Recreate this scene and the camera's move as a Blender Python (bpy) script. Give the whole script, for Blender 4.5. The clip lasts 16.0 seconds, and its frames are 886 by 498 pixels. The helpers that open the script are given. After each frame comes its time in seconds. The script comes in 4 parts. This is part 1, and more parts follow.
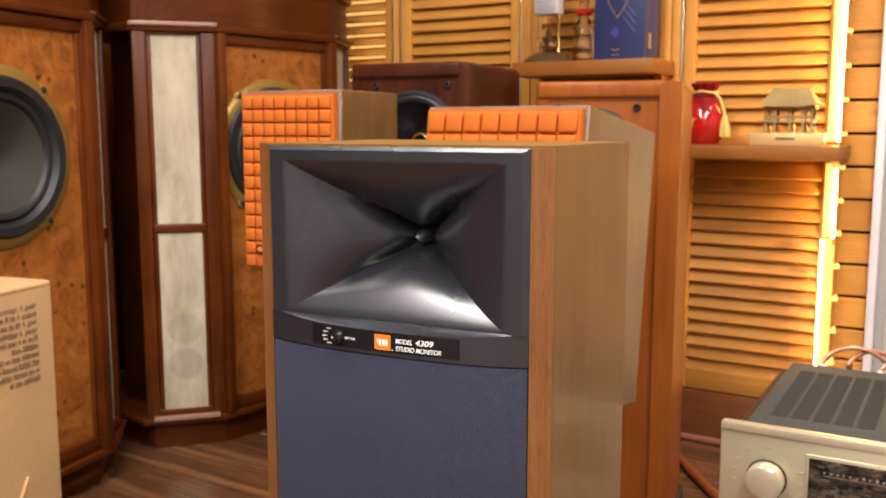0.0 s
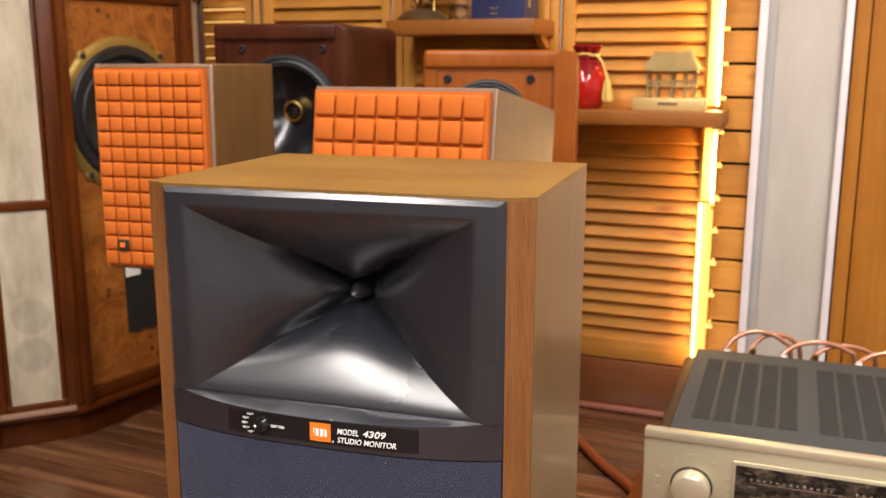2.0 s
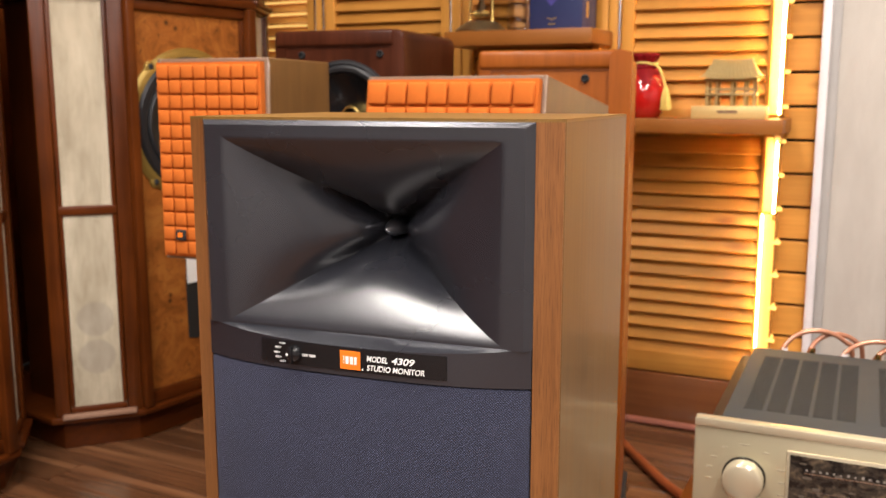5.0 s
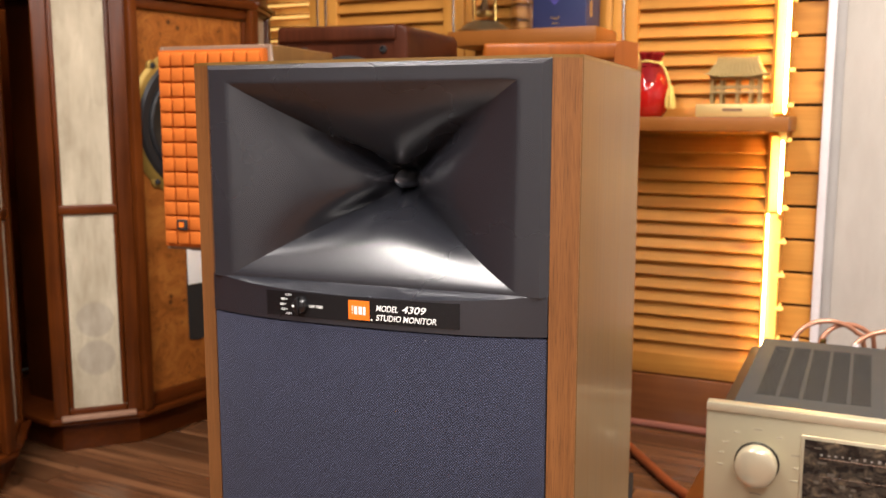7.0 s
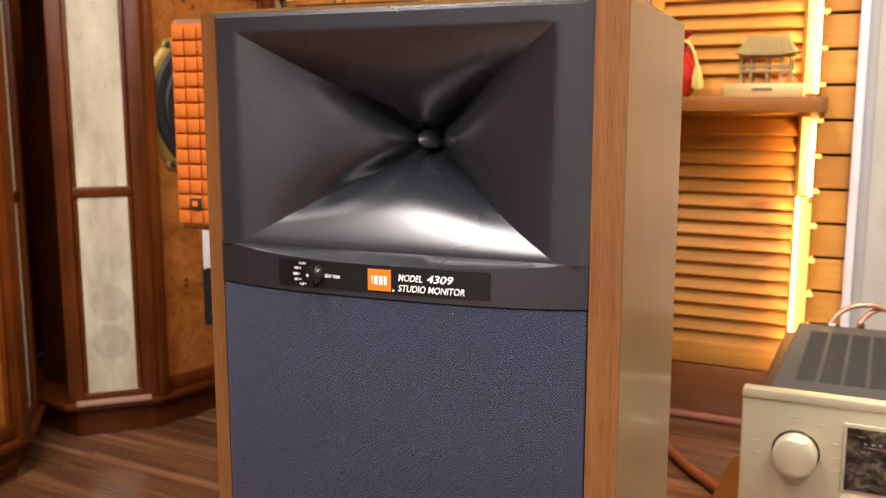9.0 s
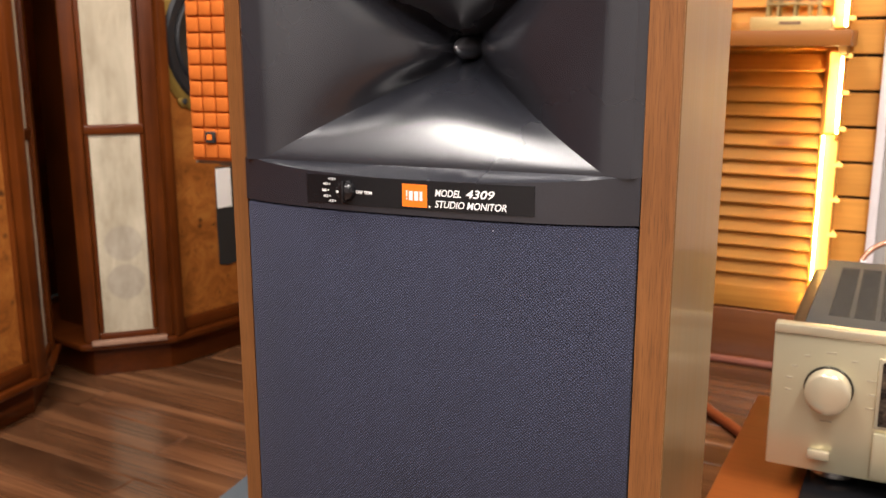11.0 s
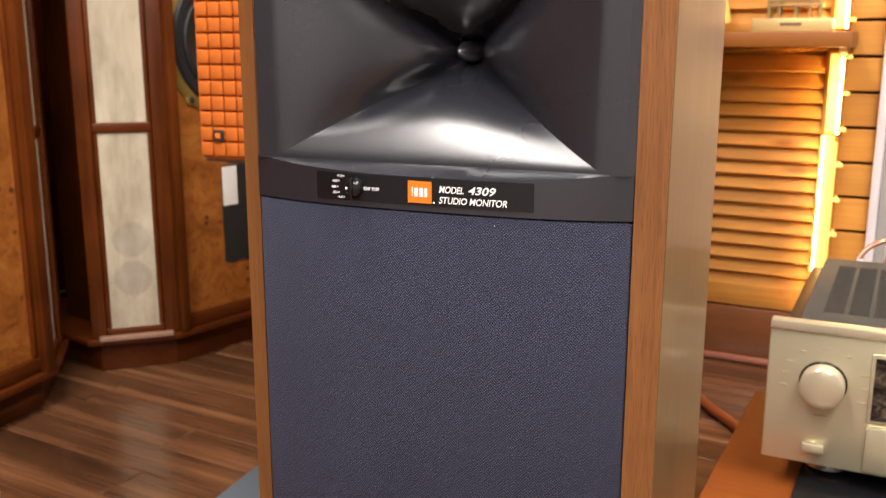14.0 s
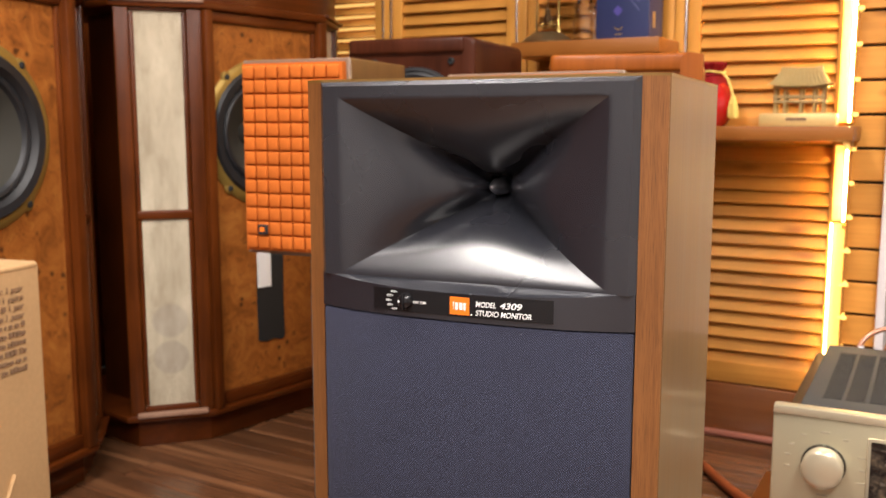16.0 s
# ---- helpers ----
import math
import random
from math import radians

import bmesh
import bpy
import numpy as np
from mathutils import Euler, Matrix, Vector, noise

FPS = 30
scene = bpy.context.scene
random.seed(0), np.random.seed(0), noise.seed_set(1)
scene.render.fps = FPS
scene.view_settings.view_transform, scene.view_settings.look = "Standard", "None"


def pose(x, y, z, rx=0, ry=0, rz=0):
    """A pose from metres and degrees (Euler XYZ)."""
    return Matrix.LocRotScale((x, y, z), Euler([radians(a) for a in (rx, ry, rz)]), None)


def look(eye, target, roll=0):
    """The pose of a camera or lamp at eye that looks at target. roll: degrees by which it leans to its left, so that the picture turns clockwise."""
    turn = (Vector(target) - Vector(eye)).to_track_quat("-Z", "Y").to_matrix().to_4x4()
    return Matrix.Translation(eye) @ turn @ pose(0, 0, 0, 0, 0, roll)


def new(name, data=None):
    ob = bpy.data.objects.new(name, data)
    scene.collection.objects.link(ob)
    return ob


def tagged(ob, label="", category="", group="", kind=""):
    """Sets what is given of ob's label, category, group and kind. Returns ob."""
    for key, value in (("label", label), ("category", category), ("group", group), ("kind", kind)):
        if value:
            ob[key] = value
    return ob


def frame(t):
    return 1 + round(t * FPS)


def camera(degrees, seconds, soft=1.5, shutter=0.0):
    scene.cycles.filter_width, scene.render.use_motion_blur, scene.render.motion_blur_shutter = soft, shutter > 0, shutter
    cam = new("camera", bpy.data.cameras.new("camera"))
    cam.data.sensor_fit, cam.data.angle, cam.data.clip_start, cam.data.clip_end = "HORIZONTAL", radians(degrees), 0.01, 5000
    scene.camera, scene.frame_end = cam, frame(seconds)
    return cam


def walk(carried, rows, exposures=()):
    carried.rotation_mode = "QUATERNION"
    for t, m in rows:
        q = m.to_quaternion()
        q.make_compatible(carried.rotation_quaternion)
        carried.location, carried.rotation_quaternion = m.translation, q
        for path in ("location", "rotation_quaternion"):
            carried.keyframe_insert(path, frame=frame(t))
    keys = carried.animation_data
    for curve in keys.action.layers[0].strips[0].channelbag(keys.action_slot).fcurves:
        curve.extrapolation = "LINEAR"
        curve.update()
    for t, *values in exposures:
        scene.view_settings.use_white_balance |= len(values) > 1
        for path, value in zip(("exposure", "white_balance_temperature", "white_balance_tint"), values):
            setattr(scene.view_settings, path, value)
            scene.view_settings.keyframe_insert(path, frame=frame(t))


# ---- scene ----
cam = camera(51.4, 16.0)
cam.data.dof.use_dof, cam.data.dof.focus_distance, cam.data.dof.aperture_fstop = True, 0.518, 20.0
PATH = [
    (0, (0.349, -0.614, 0.888), (-0.532, 1.161, 0.62), 0.0),
    (0.3, (0.313, -0.62, 0.915), (-0.503, 1.178, 0.599), 0.1),
    (0.5, (0.289, -0.618, 0.923), (-0.483, 1.195, 0.581), 0.1),
    (1, (0.251, -0.619, 0.946), (-0.396, 1.234, 0.56), 0.1),
    (1.5, (0.235, -0.565, 0.939), (-0.349, 1.307, 0.548), 0.0),
    (2, (0.233, -0.512, 0.949), (-0.343, 1.362, 0.553), 0.1),
    (2.5, (0.234, -0.501, 0.942), (-0.341, 1.373, 0.547), 0.1),
    (3, (0.25, -0.486, 0.937), (-0.336, 1.386, 0.545), 0.1),
    (3.5, (0.254, -0.458, 0.932), (-0.42, 1.384, 0.543), -0.0),
    (3.7, (0.257, -0.465, 0.932), (-0.453, 1.364, 0.545), 0.0),
    (5.8, (0.254, -0.528, 0.853), (-0.456, 1.319, 0.563), 0.0),
    (6, (0.252, -0.524, 0.85), (-0.46, 1.323, 0.562), 0.0),
    (6.5, (0.253, -0.512, 0.844), (-0.458, 1.335, 0.557), 0.0),
    (7, (0.245, -0.508, 0.839), (-0.468, 1.338, 0.553), 0.0),
    (7.5, (0.239, -0.508, 0.836), (-0.481, 1.336, 0.551), 0.0),
    (8, (0.234, -0.493, 0.831), (-0.495, 1.347, 0.543), 0.0),
    (8.5, (0.231, -0.487, 0.827), (-0.506, 1.349, 0.532), 0.0),
    (9, (0.222, -0.466, 0.818), (-0.525, 1.364, 0.509), 0.0),
    (9.5, (0.211, -0.454, 0.807), (-0.541, 1.362, 0.436), 0.1),
    (9.7, (0.209, -0.459, 0.805), (-0.544, 1.351, 0.412), -0.0),
    (12, (0.193, -0.436, 0.794), (-0.571, 1.363, 0.366), 0.0),
    (12.5, (0.193, -0.439, 0.794), (-0.573, 1.358, 0.364), 0.0),
    (13, (0.197, -0.445, 0.796), (-0.57, 1.35, 0.364), 0.0),
    (13.5, (0.203, -0.459, 0.799), (-0.563, 1.338, 0.367), 0.1),
    (14, (0.207, -0.468, 0.799), (-0.56, 1.33, 0.373), 0.1),
    (14.5, (0.218, -0.482, 0.804), (-0.551, 1.316, 0.386), 0.1),
    (15, (0.222, -0.505, 0.811), (-0.549, 1.296, 0.408), 0.0),
    (15.5, (0.238, -0.537, 0.828), (-0.543, 1.268, 0.466), -0.0),
    (16, (0.238, -0.567, 0.842), (-0.58, 1.238, 0.573), -0.0),
]
walk(cam, [(t, look(eye, target, roll)) for t, eye, target, roll in PATH],
     [(0, 0.05), (1.0, 0.05), (2.0, -0.13), (3.7, -0.16), (5.8, 0.09), (16.0, 0.09)])

# ---- world and lamps ----
world = bpy.data.worlds.new("world")
scene.world = world
world.use_nodes = True
world.node_tree.nodes["Background"].inputs[0].default_value = (1.0, 0.9, 0.8, 1)
world.node_tree.nodes["Background"].inputs[1].default_value = 0.008


def lamp(name, m, sx, sy, watts, colour):
    d = bpy.data.lights.new(name, "AREA")
    d.shape, d.size, d.size_y, d.energy, d.color = "RECTANGLE", sx, sy, watts, colour
    ob = new(name, d)
    ob.matrix_world = m
    return ob


WARM = (1.0, 0.925, 0.88)
# long light troughs on the showroom ceiling, looking straight down
for lx, ly, sx, sy, w in ((-0.62, -0.75, 0.22, 2.7, 88), (0.95, -0.35, 0.22, 3.4, 140), (0.05, -2.4, 1.4, 0.25, 64)):
    lamp("ceiling_trough_lamp", pose(lx, ly, 2.54), sx, sy, w, WARM)

# ---- materials ----


def mat(name):
    m = bpy.data.materials.new(name)
    m.use_nodes = True
    nt = m.node_tree
    return m, nt, nt.nodes["Principled BSDF"]


def node(nt, kind, **kw):
    n = nt.nodes.new(kind)
    for k, v in kw.items():
        n.inputs[k.replace("_", " ")].default_value = v
    return n


def ramp(nt, fac, stops):
    r = nt.nodes.new("ShaderNodeValToRGB")
    while len(r.color_ramp.elements) < len(stops):
        r.color_ramp.elements.new(0.5)
    for e, (p, c) in zip(r.color_ramp.elements, stops):
        e.position, e.color = p, (*c, 1)
    nt.links.new(fac, r.inputs[0])
    return r.outputs[0]


def mix(nt, fac, a, b, blend="MIX"):
    n = nt.nodes.new("ShaderNodeMix")
    n.data_type, n.blend_type = "RGBA", blend
    for sock, v in ((n.inputs[0], fac), (n.inputs[6], a), (n.inputs[7], b)):
        if isinstance(v, (int, float)):
            sock.default_value = v
        elif isinstance(v, tuple):
            sock.default_value = (*v, 1)
        else:
            nt.links.new(v, sock)
    return n.outputs[2]


def coords(nt, scale, rot=(0, 0, 0)):
    tc, mp = nt.nodes.new("ShaderNodeTexCoord"), nt.nodes.new("ShaderNodeMapping")
    nt.links.new(tc.outputs["Object"], mp.inputs[0])
    mp.inputs["Scale"].default_value = scale
    mp.inputs["Rotation"].default_value = rot
    return mp.outputs[0]


def bump(nt, bsdf, height, strength, dist=0.001):
    b = node(nt, "ShaderNodeBump", Strength=strength, Distance=dist)
    nt.links.new(height, b.inputs["Height"])
    nt.links.new(b.outputs[0], bsdf.inputs["Normal"])


def wood(name, dark, mid, light, axis="z", fine=220.0, rough=0.4, spec=0.5, knots=False, coat=0.0, vary=0.0, relief=0.15, pores=0.0, coat_rough=0.2):
    m, nt, b = mat(name)
    along = {"x": (0.035, 1, 1), "y": (1, 0.035, 1), "z": (1, 1, 0.035)}[axis]
    rnd = nt.nodes.new("ShaderNodeObjectInfo").outputs["Random"]
    off = nt.nodes.new("ShaderNodeVectorMath")
    off.operation = "ADD"
    n1 = node(nt, "ShaderNodeTexNoise", Scale=1.0, Detail=6.0, Roughness=0.65, Distortion=0.3)
    n2 = node(nt, "ShaderNodeTexNoise", Scale=1.0, Detail=3.0, Roughness=0.6)
    n3 = node(nt, "ShaderNodeTexNoise", Scale=6.0, Detail=3.0)
    for n, s in ((n1, fine), (n2, fine * 0.12)):
        v = nt.nodes.new("ShaderNodeVectorMath")
        v.operation = "ADD"
        nt.links.new(coords(nt, tuple(s * a for a in along)), v.inputs[0])
        sc = nt.nodes.new("ShaderNodeMath")
        sc.operation, sc.inputs[1].default_value = "MULTIPLY", 37.0
        nt.links.new(rnd, sc.inputs[0])
        nt.links.new(sc.outputs[0], v.inputs[1])
        nt.links.new(v.outputs[0], n.inputs["Vector"])
    nt.links.new(coords(nt, (1, 1, 1)), n3.inputs["Vector"])
    c1 = ramp(nt, n1.outputs[0], [(0.3, dark), (0.5, mid), (0.72, light)])
    c2 = ramp(nt, n2.outputs[0], [(0.3, dark), (0.5, mid), (0.7, light)])
    c = mix(nt, 0.5, c1, c2)
    c = mix(nt, 0.35, c, ramp(nt, n3.outputs[0], [(0.3, dark), (0.7, light)]))
    if knots:
        vo = node(nt, "ShaderNodeTexVoronoi", Scale=1.0, Randomness=1.0)
        ks = {"x": (3.2, 9, 9), "y": (9, 3.2, 9), "z": (9, 9, 3.2)}[axis]
        va = nt.nodes.new("ShaderNodeVectorMath")
        va.operation = "MULTIPLY_ADD"
        nt.links.new(rnd, va.inputs[0])
        va.inputs[1].default_value = (53.0, 31.0, 17.0)
        nt.links.new(coords(nt, ks), va.inputs[2])
        nt.links.new(va.outputs[0], vo.inputs["Vector"])
        k = ramp(nt, vo.outputs["Distance"], [(0.04, (0.75, 0.75, 0.75)), (0.15, (0, 0, 0))])
        c = mix(nt, k, c, (dark[0] * 0.6, dark[1] * 0.48, dark[2] * 0.4))
    if pores:
        n4 = node(nt, "ShaderNodeTexNoise", Scale=1.0, Detail=2.0, Roughness=0.55)
        nt.links.new(coords(nt, tuple((2300.0 if a == 1 else 60.0) for a in along)), n4.inputs["Vector"])
        k = ramp(nt, n4.outputs[0], [(0.50, (0, 0, 0)), (0.66, (pores, pores, pores))])
        c = mix(nt, k, c, (dark[0] * 0.55, dark[1] * 0.5, dark[2] * 0.5))
    if vary:
        hv = nt.nodes.new("ShaderNodeHueSaturation")
        mr = node(nt, "ShaderNodeMapRange", To_Min=1 - vary, To_Max=1 + vary)
        nt.links.new(rnd, mr.inputs[0])
        nt.links.new(mr.outputs[0], hv.inputs["Value"])
        nt.links.new(c, hv.inputs["Color"])
        c = hv.outputs[0]
    nt.links.new(c, b.inputs["Base Color"])
    rr = node(nt, "ShaderNodeMapRange", To_Min=rough * 0.82, To_Max=rough * 1.18)
    nt.links.new(n2.outputs[0], rr.inputs[0])
    nt.links.new(rr.outputs[0], b.inputs["Roughness"])
    b.inputs["Specular IOR Level"].default_value = spec
    b.inputs["Coat Weight"].default_value = coat
    b.inputs["Coat Roughness"].default_value = coat_rough
    bump(nt, b, n1.outputs[0], relief, 0.0006)
    return m


def plain(name, colour, rough=0.5, metal=0.0, grain=400.0, amount=0.12, relief=0.1, spec=0.5, coat=0.0):
    m, nt, b = mat(name)
    n1 = node(nt, "ShaderNodeTexNoise", Scale=grain, Detail=3.0)
    n2 = node(nt, "ShaderNodeTexNoise", Scale=9.0, Detail=4.0)
    v = coords(nt, (1, 1, 1))
    nt.links.new(v, n1.inputs["Vector"])
    nt.links.new(v, n2.inputs["Vector"])
    lo, hi = tuple(c * (1 - amount) for c in colour), tuple(min(1, c * (1 + amount)) for c in colour)
    c = mix(nt, 0.5, ramp(nt, n1.outputs[0], [(0.3, lo), (0.7, hi)]), ramp(nt, n2.outputs[0], [(0.3, lo), (0.7, hi)]))
    nt.links.new(c, b.inputs["Base Color"])
    rr = node(nt, "ShaderNodeMapRange", To_Min=max(0.02, rough * 0.85), To_Max=min(1, rough * 1.15))
    nt.links.new(n2.outputs[0], rr.inputs[0])
    nt.links.new(rr.outputs[0], b.inputs["Roughness"])
    b.inputs["Metallic"].default_value = metal
    b.inputs["Specular IOR Level"].default_value = spec
    b.inputs["Coat Weight"].default_value = coat
    b.inputs["Coat Roughness"].default_value = 0.06
    if relief:
        bump(nt, b, n1.outputs[0], relief, 0.0005)
    return m


def weave(name, dark, light, pitch, rough=0.85, relief=0.6, slub=0.0, mottle=0.35, sheen=0.15, stray=1.2):
    """Cloth of crossing threads, pitch metres apart."""
    m, nt, b = mat(name)
    k = 2 * math.pi / pitch / 20.0
    outs = []
    for rot in ((0, radians(45), 0), (0, radians(135), 0)):
        w = node(nt, "ShaderNodeTexWave", Scale=k, Distortion=stray, Detail=1.0)
        w.wave_type, w.bands_direction = "BANDS", "X"
        w.inputs["Detail Scale"].default_value = 2.0
        nt.links.new(coords(nt, (1, 0.0, 1), rot), w.inputs["Vector"])
        outs.append(w.outputs["Fac"])
    mul = nt.nodes.new("ShaderNodeMath")
    mul.operation = "MULTIPLY"
    nt.links.new(outs[0], mul.inputs[0])
    nt.links.new(outs[1], mul.inputs[1])
    n = node(nt, "ShaderNodeTexNoise", Scale=14.0, Detail=6.0, Roughness=0.7)
    nt.links.new(coords(nt, (1, 1, 0.25) if slub else (1, 1, 1)), n.inputs["Vector"])
    c = ramp(nt, mul.outputs[0], [(0.08, dark), (0.5, light)])
    c = mix(nt, mottle + slub, c, ramp(nt, n.outputs[0], [(0.32, dark), (0.66, light)]))
    nt.links.new(c, b.inputs["Base Color"])
    b.inputs["Roughness"].default_value = rough
    b.inputs["Sheen Weight"].default_value = sheen
    bump(nt, b, mul.outputs[0], relief, 0.0008)
    return m


def glow(name, colour, strength):
    m, nt, b = mat(name)
    b.inputs["Base Color"].default_value = (*colour, 1)
    b.inputs["Emission Color"].default_value = (*colour, 1)
    b.inputs["Emission Strength"].default_value = strength
    return m


def glass(name, colour=(1, 1, 1), rough=0.02):
    m, nt, b = mat(name)
    b.inputs["Base Color"].default_value = (*colour, 1)
    b.inputs["Transmission Weight"].default_value = 1.0
    b.inputs["Roughness"].default_value = rough
    return m


def burl(name):
    """Cork-like burr veneer with dark flecks."""
    m, nt, b = mat(name)
    v = coords(nt, (1, 1, 1))
    n1 = node(nt, "ShaderNodeTexNoise", Scale=16.0, Detail=8.0, Roughness=0.7, Distortion=1.2)
    n2 = node(nt, "ShaderNodeTexNoise", Scale=55.0, Detail=4.0, Roughness=0.6, Distortion=0.8)
    vo = node(nt, "ShaderNodeTexVoronoi", Scale=30.0)
    for n in (n1, n2, vo):
        nt.links.new(v, n.inputs["Vector"])
    c = ramp(nt, n1.outputs[0], [(0.3, (0.140, 0.041, 0.0075)), (0.5, (0.290, 0.093, 0.0165)), (0.72, (0.40, 0.155, 0.032))])
    c = mix(nt, ramp(nt, n2.outputs[0], [(0.62, (0, 0, 0)), (0.74, (1, 1, 1))]), c, (0.06, 0.02, 0.006))
    sep = nt.nodes.new("ShaderNodeSeparateColor")
    nt.links.new(vo.outputs["Color"], sep.inputs[0])
    few = ramp(nt, sep.outputs[0], [(0.55, (0, 0, 0)), (0.7, (1, 1, 1))])
    spot = ramp(nt, vo.outputs["Distance"], [(0.10, (0.9, 0.9, 0.9)), (0.28, (0, 0, 0))])
    c = mix(nt, mix(nt, 1.0, spot, few, "MULTIPLY"), c, (0.035, 0.011, 0.004))
    nt.links.new(c, b.inputs["Base Color"])
    b.inputs["Roughness"].default_value = 0.42
    b.inputs["Specular IOR Level"].default_value = 0.25
    bump(nt, b, n2.outputs[0], 0.2, 0.0008)
    return m


def floor_laminate(name):
    """Dark walnut laminate, each plank with broad pale streaks along it, under a smooth lacquer."""
    m, nt, b = mat(name)
    rnd = nt.nodes.new("ShaderNodeObjectInfo").outputs["Random"]
    isl = nt.nodes.new("ShaderNodeNewGeometry").outputs["Random Per Island"]
    both = nt.nodes.new("ShaderNodeMath")
    both.operation = "ADD"
    nt.links.new(rnd, both.inputs[0])
    nt.links.new(isl, both.inputs[1])
    outs = []
    for scale, detail in (((0.9, 15.0, 1), 2.0), ((5.0, 210.0, 1), 4.0), ((3.0, 3.0, 1), 2.0)):
        v = nt.nodes.new("ShaderNodeVectorMath")
        v.operation = "MULTIPLY_ADD"
        nt.links.new(both.outputs[0], v.inputs[0])
        v.inputs[1].default_value = (41.0, 67.0, 0.0)
        nt.links.new(coords(nt, scale), v.inputs[2])
        n = node(nt, "ShaderNodeTexNoise", Scale=1.0, Detail=detail, Roughness=0.6, Distortion=0.25)
        nt.links.new(v.outputs[0], n.inputs["Vector"])
        outs.append(n.outputs[0])
    dark, mid, pale = (0.040, 0.0150, 0.0068), (0.096, 0.0385, 0.0168), (0.285, 0.134, 0.0610)
    c = ramp(nt, outs[0], [(0.34, dark), (0.50, mid), (0.60, (0.155, 0.067, 0.029)), (0.72, pale)])
    c = mix(nt, 0.30, c, ramp(nt, outs[1], [(0.3, dark), (0.7, pale)]))
    hv = nt.nodes.new("ShaderNodeHueSaturation")
    fr = nt.nodes.new("ShaderNodeMath")
    fr.operation = "FRACT"
    nt.links.new(both.outputs[0], fr.inputs[0])
    mr = node(nt, "ShaderNodeMapRange", To_Min=0.75, To_Max=1.3)
    nt.links.new(fr.outputs[0], mr.inputs[0])
    nt.links.new(mr.outputs[0], hv.inputs["Value"])
    nt.links.new(c, hv.inputs["Color"])
    nt.links.new(hv.outputs[0], b.inputs["Base Color"])
    rr = node(nt, "ShaderNodeMapRange", To_Min=0.15, To_Max=0.26)
    b.inputs["Specular IOR Level"].default_value = 0.65
    nt.links.new(outs[2], rr.inputs[0])
    nt.links.new(rr.outputs[0], b.inputs["Roughness"])
    bump(nt, b, outs[1], 0.05, 0.0005)
    return m


WALNUT_Z = wood("walnut_upright", (0.0850, 0.0300, 0.0085), (0.1800, 0.0700, 0.0205), (0.2850, 0.1190, 0.0370), "z", 300, 0.36, 0.5, vary=0.05, pores=0.5)
WALNUT_X = wood("walnut_across", (0.0937, 0.0454, 0.0085), (0.1697, 0.0864, 0.0166), (0.2559, 0.1385, 0.0294), "x", 300, 0.34, 0.6, pores=0.45)
WALNUT_PALE = wood("walnut_satin_side", (0.0780, 0.0390, 0.0125), (0.1420, 0.0735, 0.0250), (0.2100, 0.1140, 0.0410), "z", 260, 0.36, 0.35, relief=0.03, coat=0.26, coat_rough=0.12)
MAHOG = wood("mahogany", (0.0180, 0.0040, 0.0008), (0.0760, 0.0175, 0.0030), (0.1700, 0.0420, 0.0068), "z", 120, 0.30, 0.18)
MAHOG_X = wood("mahogany_across", (0.0320, 0.0066, 0.0012), (0.0800, 0.0175, 0.0029), (0.1350, 0.0320, 0.0052), "x", 120, 0.30, 0.18)
ROSEWOOD = wood("dark_rosewood", (0.0120, 0.0032, 0.0017), (0.0440, 0.0115, 0.0050), (0.0980, 0.0265, 0.0115), "z", 90, 0.34, 0.16)
CHERRY = wood("cherry", (0.140, 0.0330, 0.0035), (0.255, 0.0660, 0.0078), (0.345, 0.098, 0.0130), "z", 110, 0.34, 0.24)
CHERRY_X = wood("cherry_across", (0.125, 0.0290, 0.0048), (0.190, 0.0490, 0.0088), (0.250, 0.0690, 0.0132), "x", 110, 0.36, 0.24)
PINE_X = wood("pine_across", (0.300, 0.116, 0.0190), (0.530, 0.232, 0.0425), (0.680, 0.330, 0.0710), "x", 80, 0.42, 0.24, knots=True, vary=0.14)
PINE_Z = wood("pine_upright", (0.430, 0.175, 0.0260), (0.570, 0.255, 0.0460), (0.670, 0.325, 0.0680), "z", 80, 0.42, 0.24, vary=0.1)
PINE_WALL = wood("pine_wall", (0.27, 0.095, 0.0130), (0.375, 0.145, 0.0210), (0.46, 0.195, 0.0320), "z", 80, 0.42, 0.24, knots=True, vary=0.1)
SHELF_W = wood("shelf_pine", (0.190, 0.060, 0.0100), (0.260, 0.089, 0.0155), (0.320, 0.118, 0.0240), "x", 90, 0.4, 0.24, knots=True)
FLOOR_W = floor_laminate("floor_plank")
PLINTH_W = wood("dark_plinth", (0.095, 0.031, 0.010), (0.160, 0.056, 0.0185), (0.225, 0.084, 0.029), "x", 70, 0.22, 0.5)
BURL = burl("burr_veneer")
BAFFLE = plain("black_satin_plastic", (0.0160, 0.0170, 0.0220), 0.27, grain=1400, amount=0.4, relief=0.05, spec=1.0)
BLACK = plain("black_gloss", (0.008, 0.008, 0.009), 0.2, amount=0.1, relief=0.0)
MATTE = plain("black_matte", (0.012, 0.012, 0.012), 0.75)
RUBBER = plain("black_rubber", (0.0110, 0.0116, 0.0132), 0.5, grain=300)
CONE = plain("paper_cone", (0.0270, 0.0250, 0.0180), 0.8, grain=300, relief=0.4)
BRASS = plain("aged_gold_frame", (0.3150, 0.2025, 0.0450), 0.42, 0.55, grain=150)
GOLD = plain("gold_metal", (0.62, 0.44, 0.14), 0.25, 1.0)
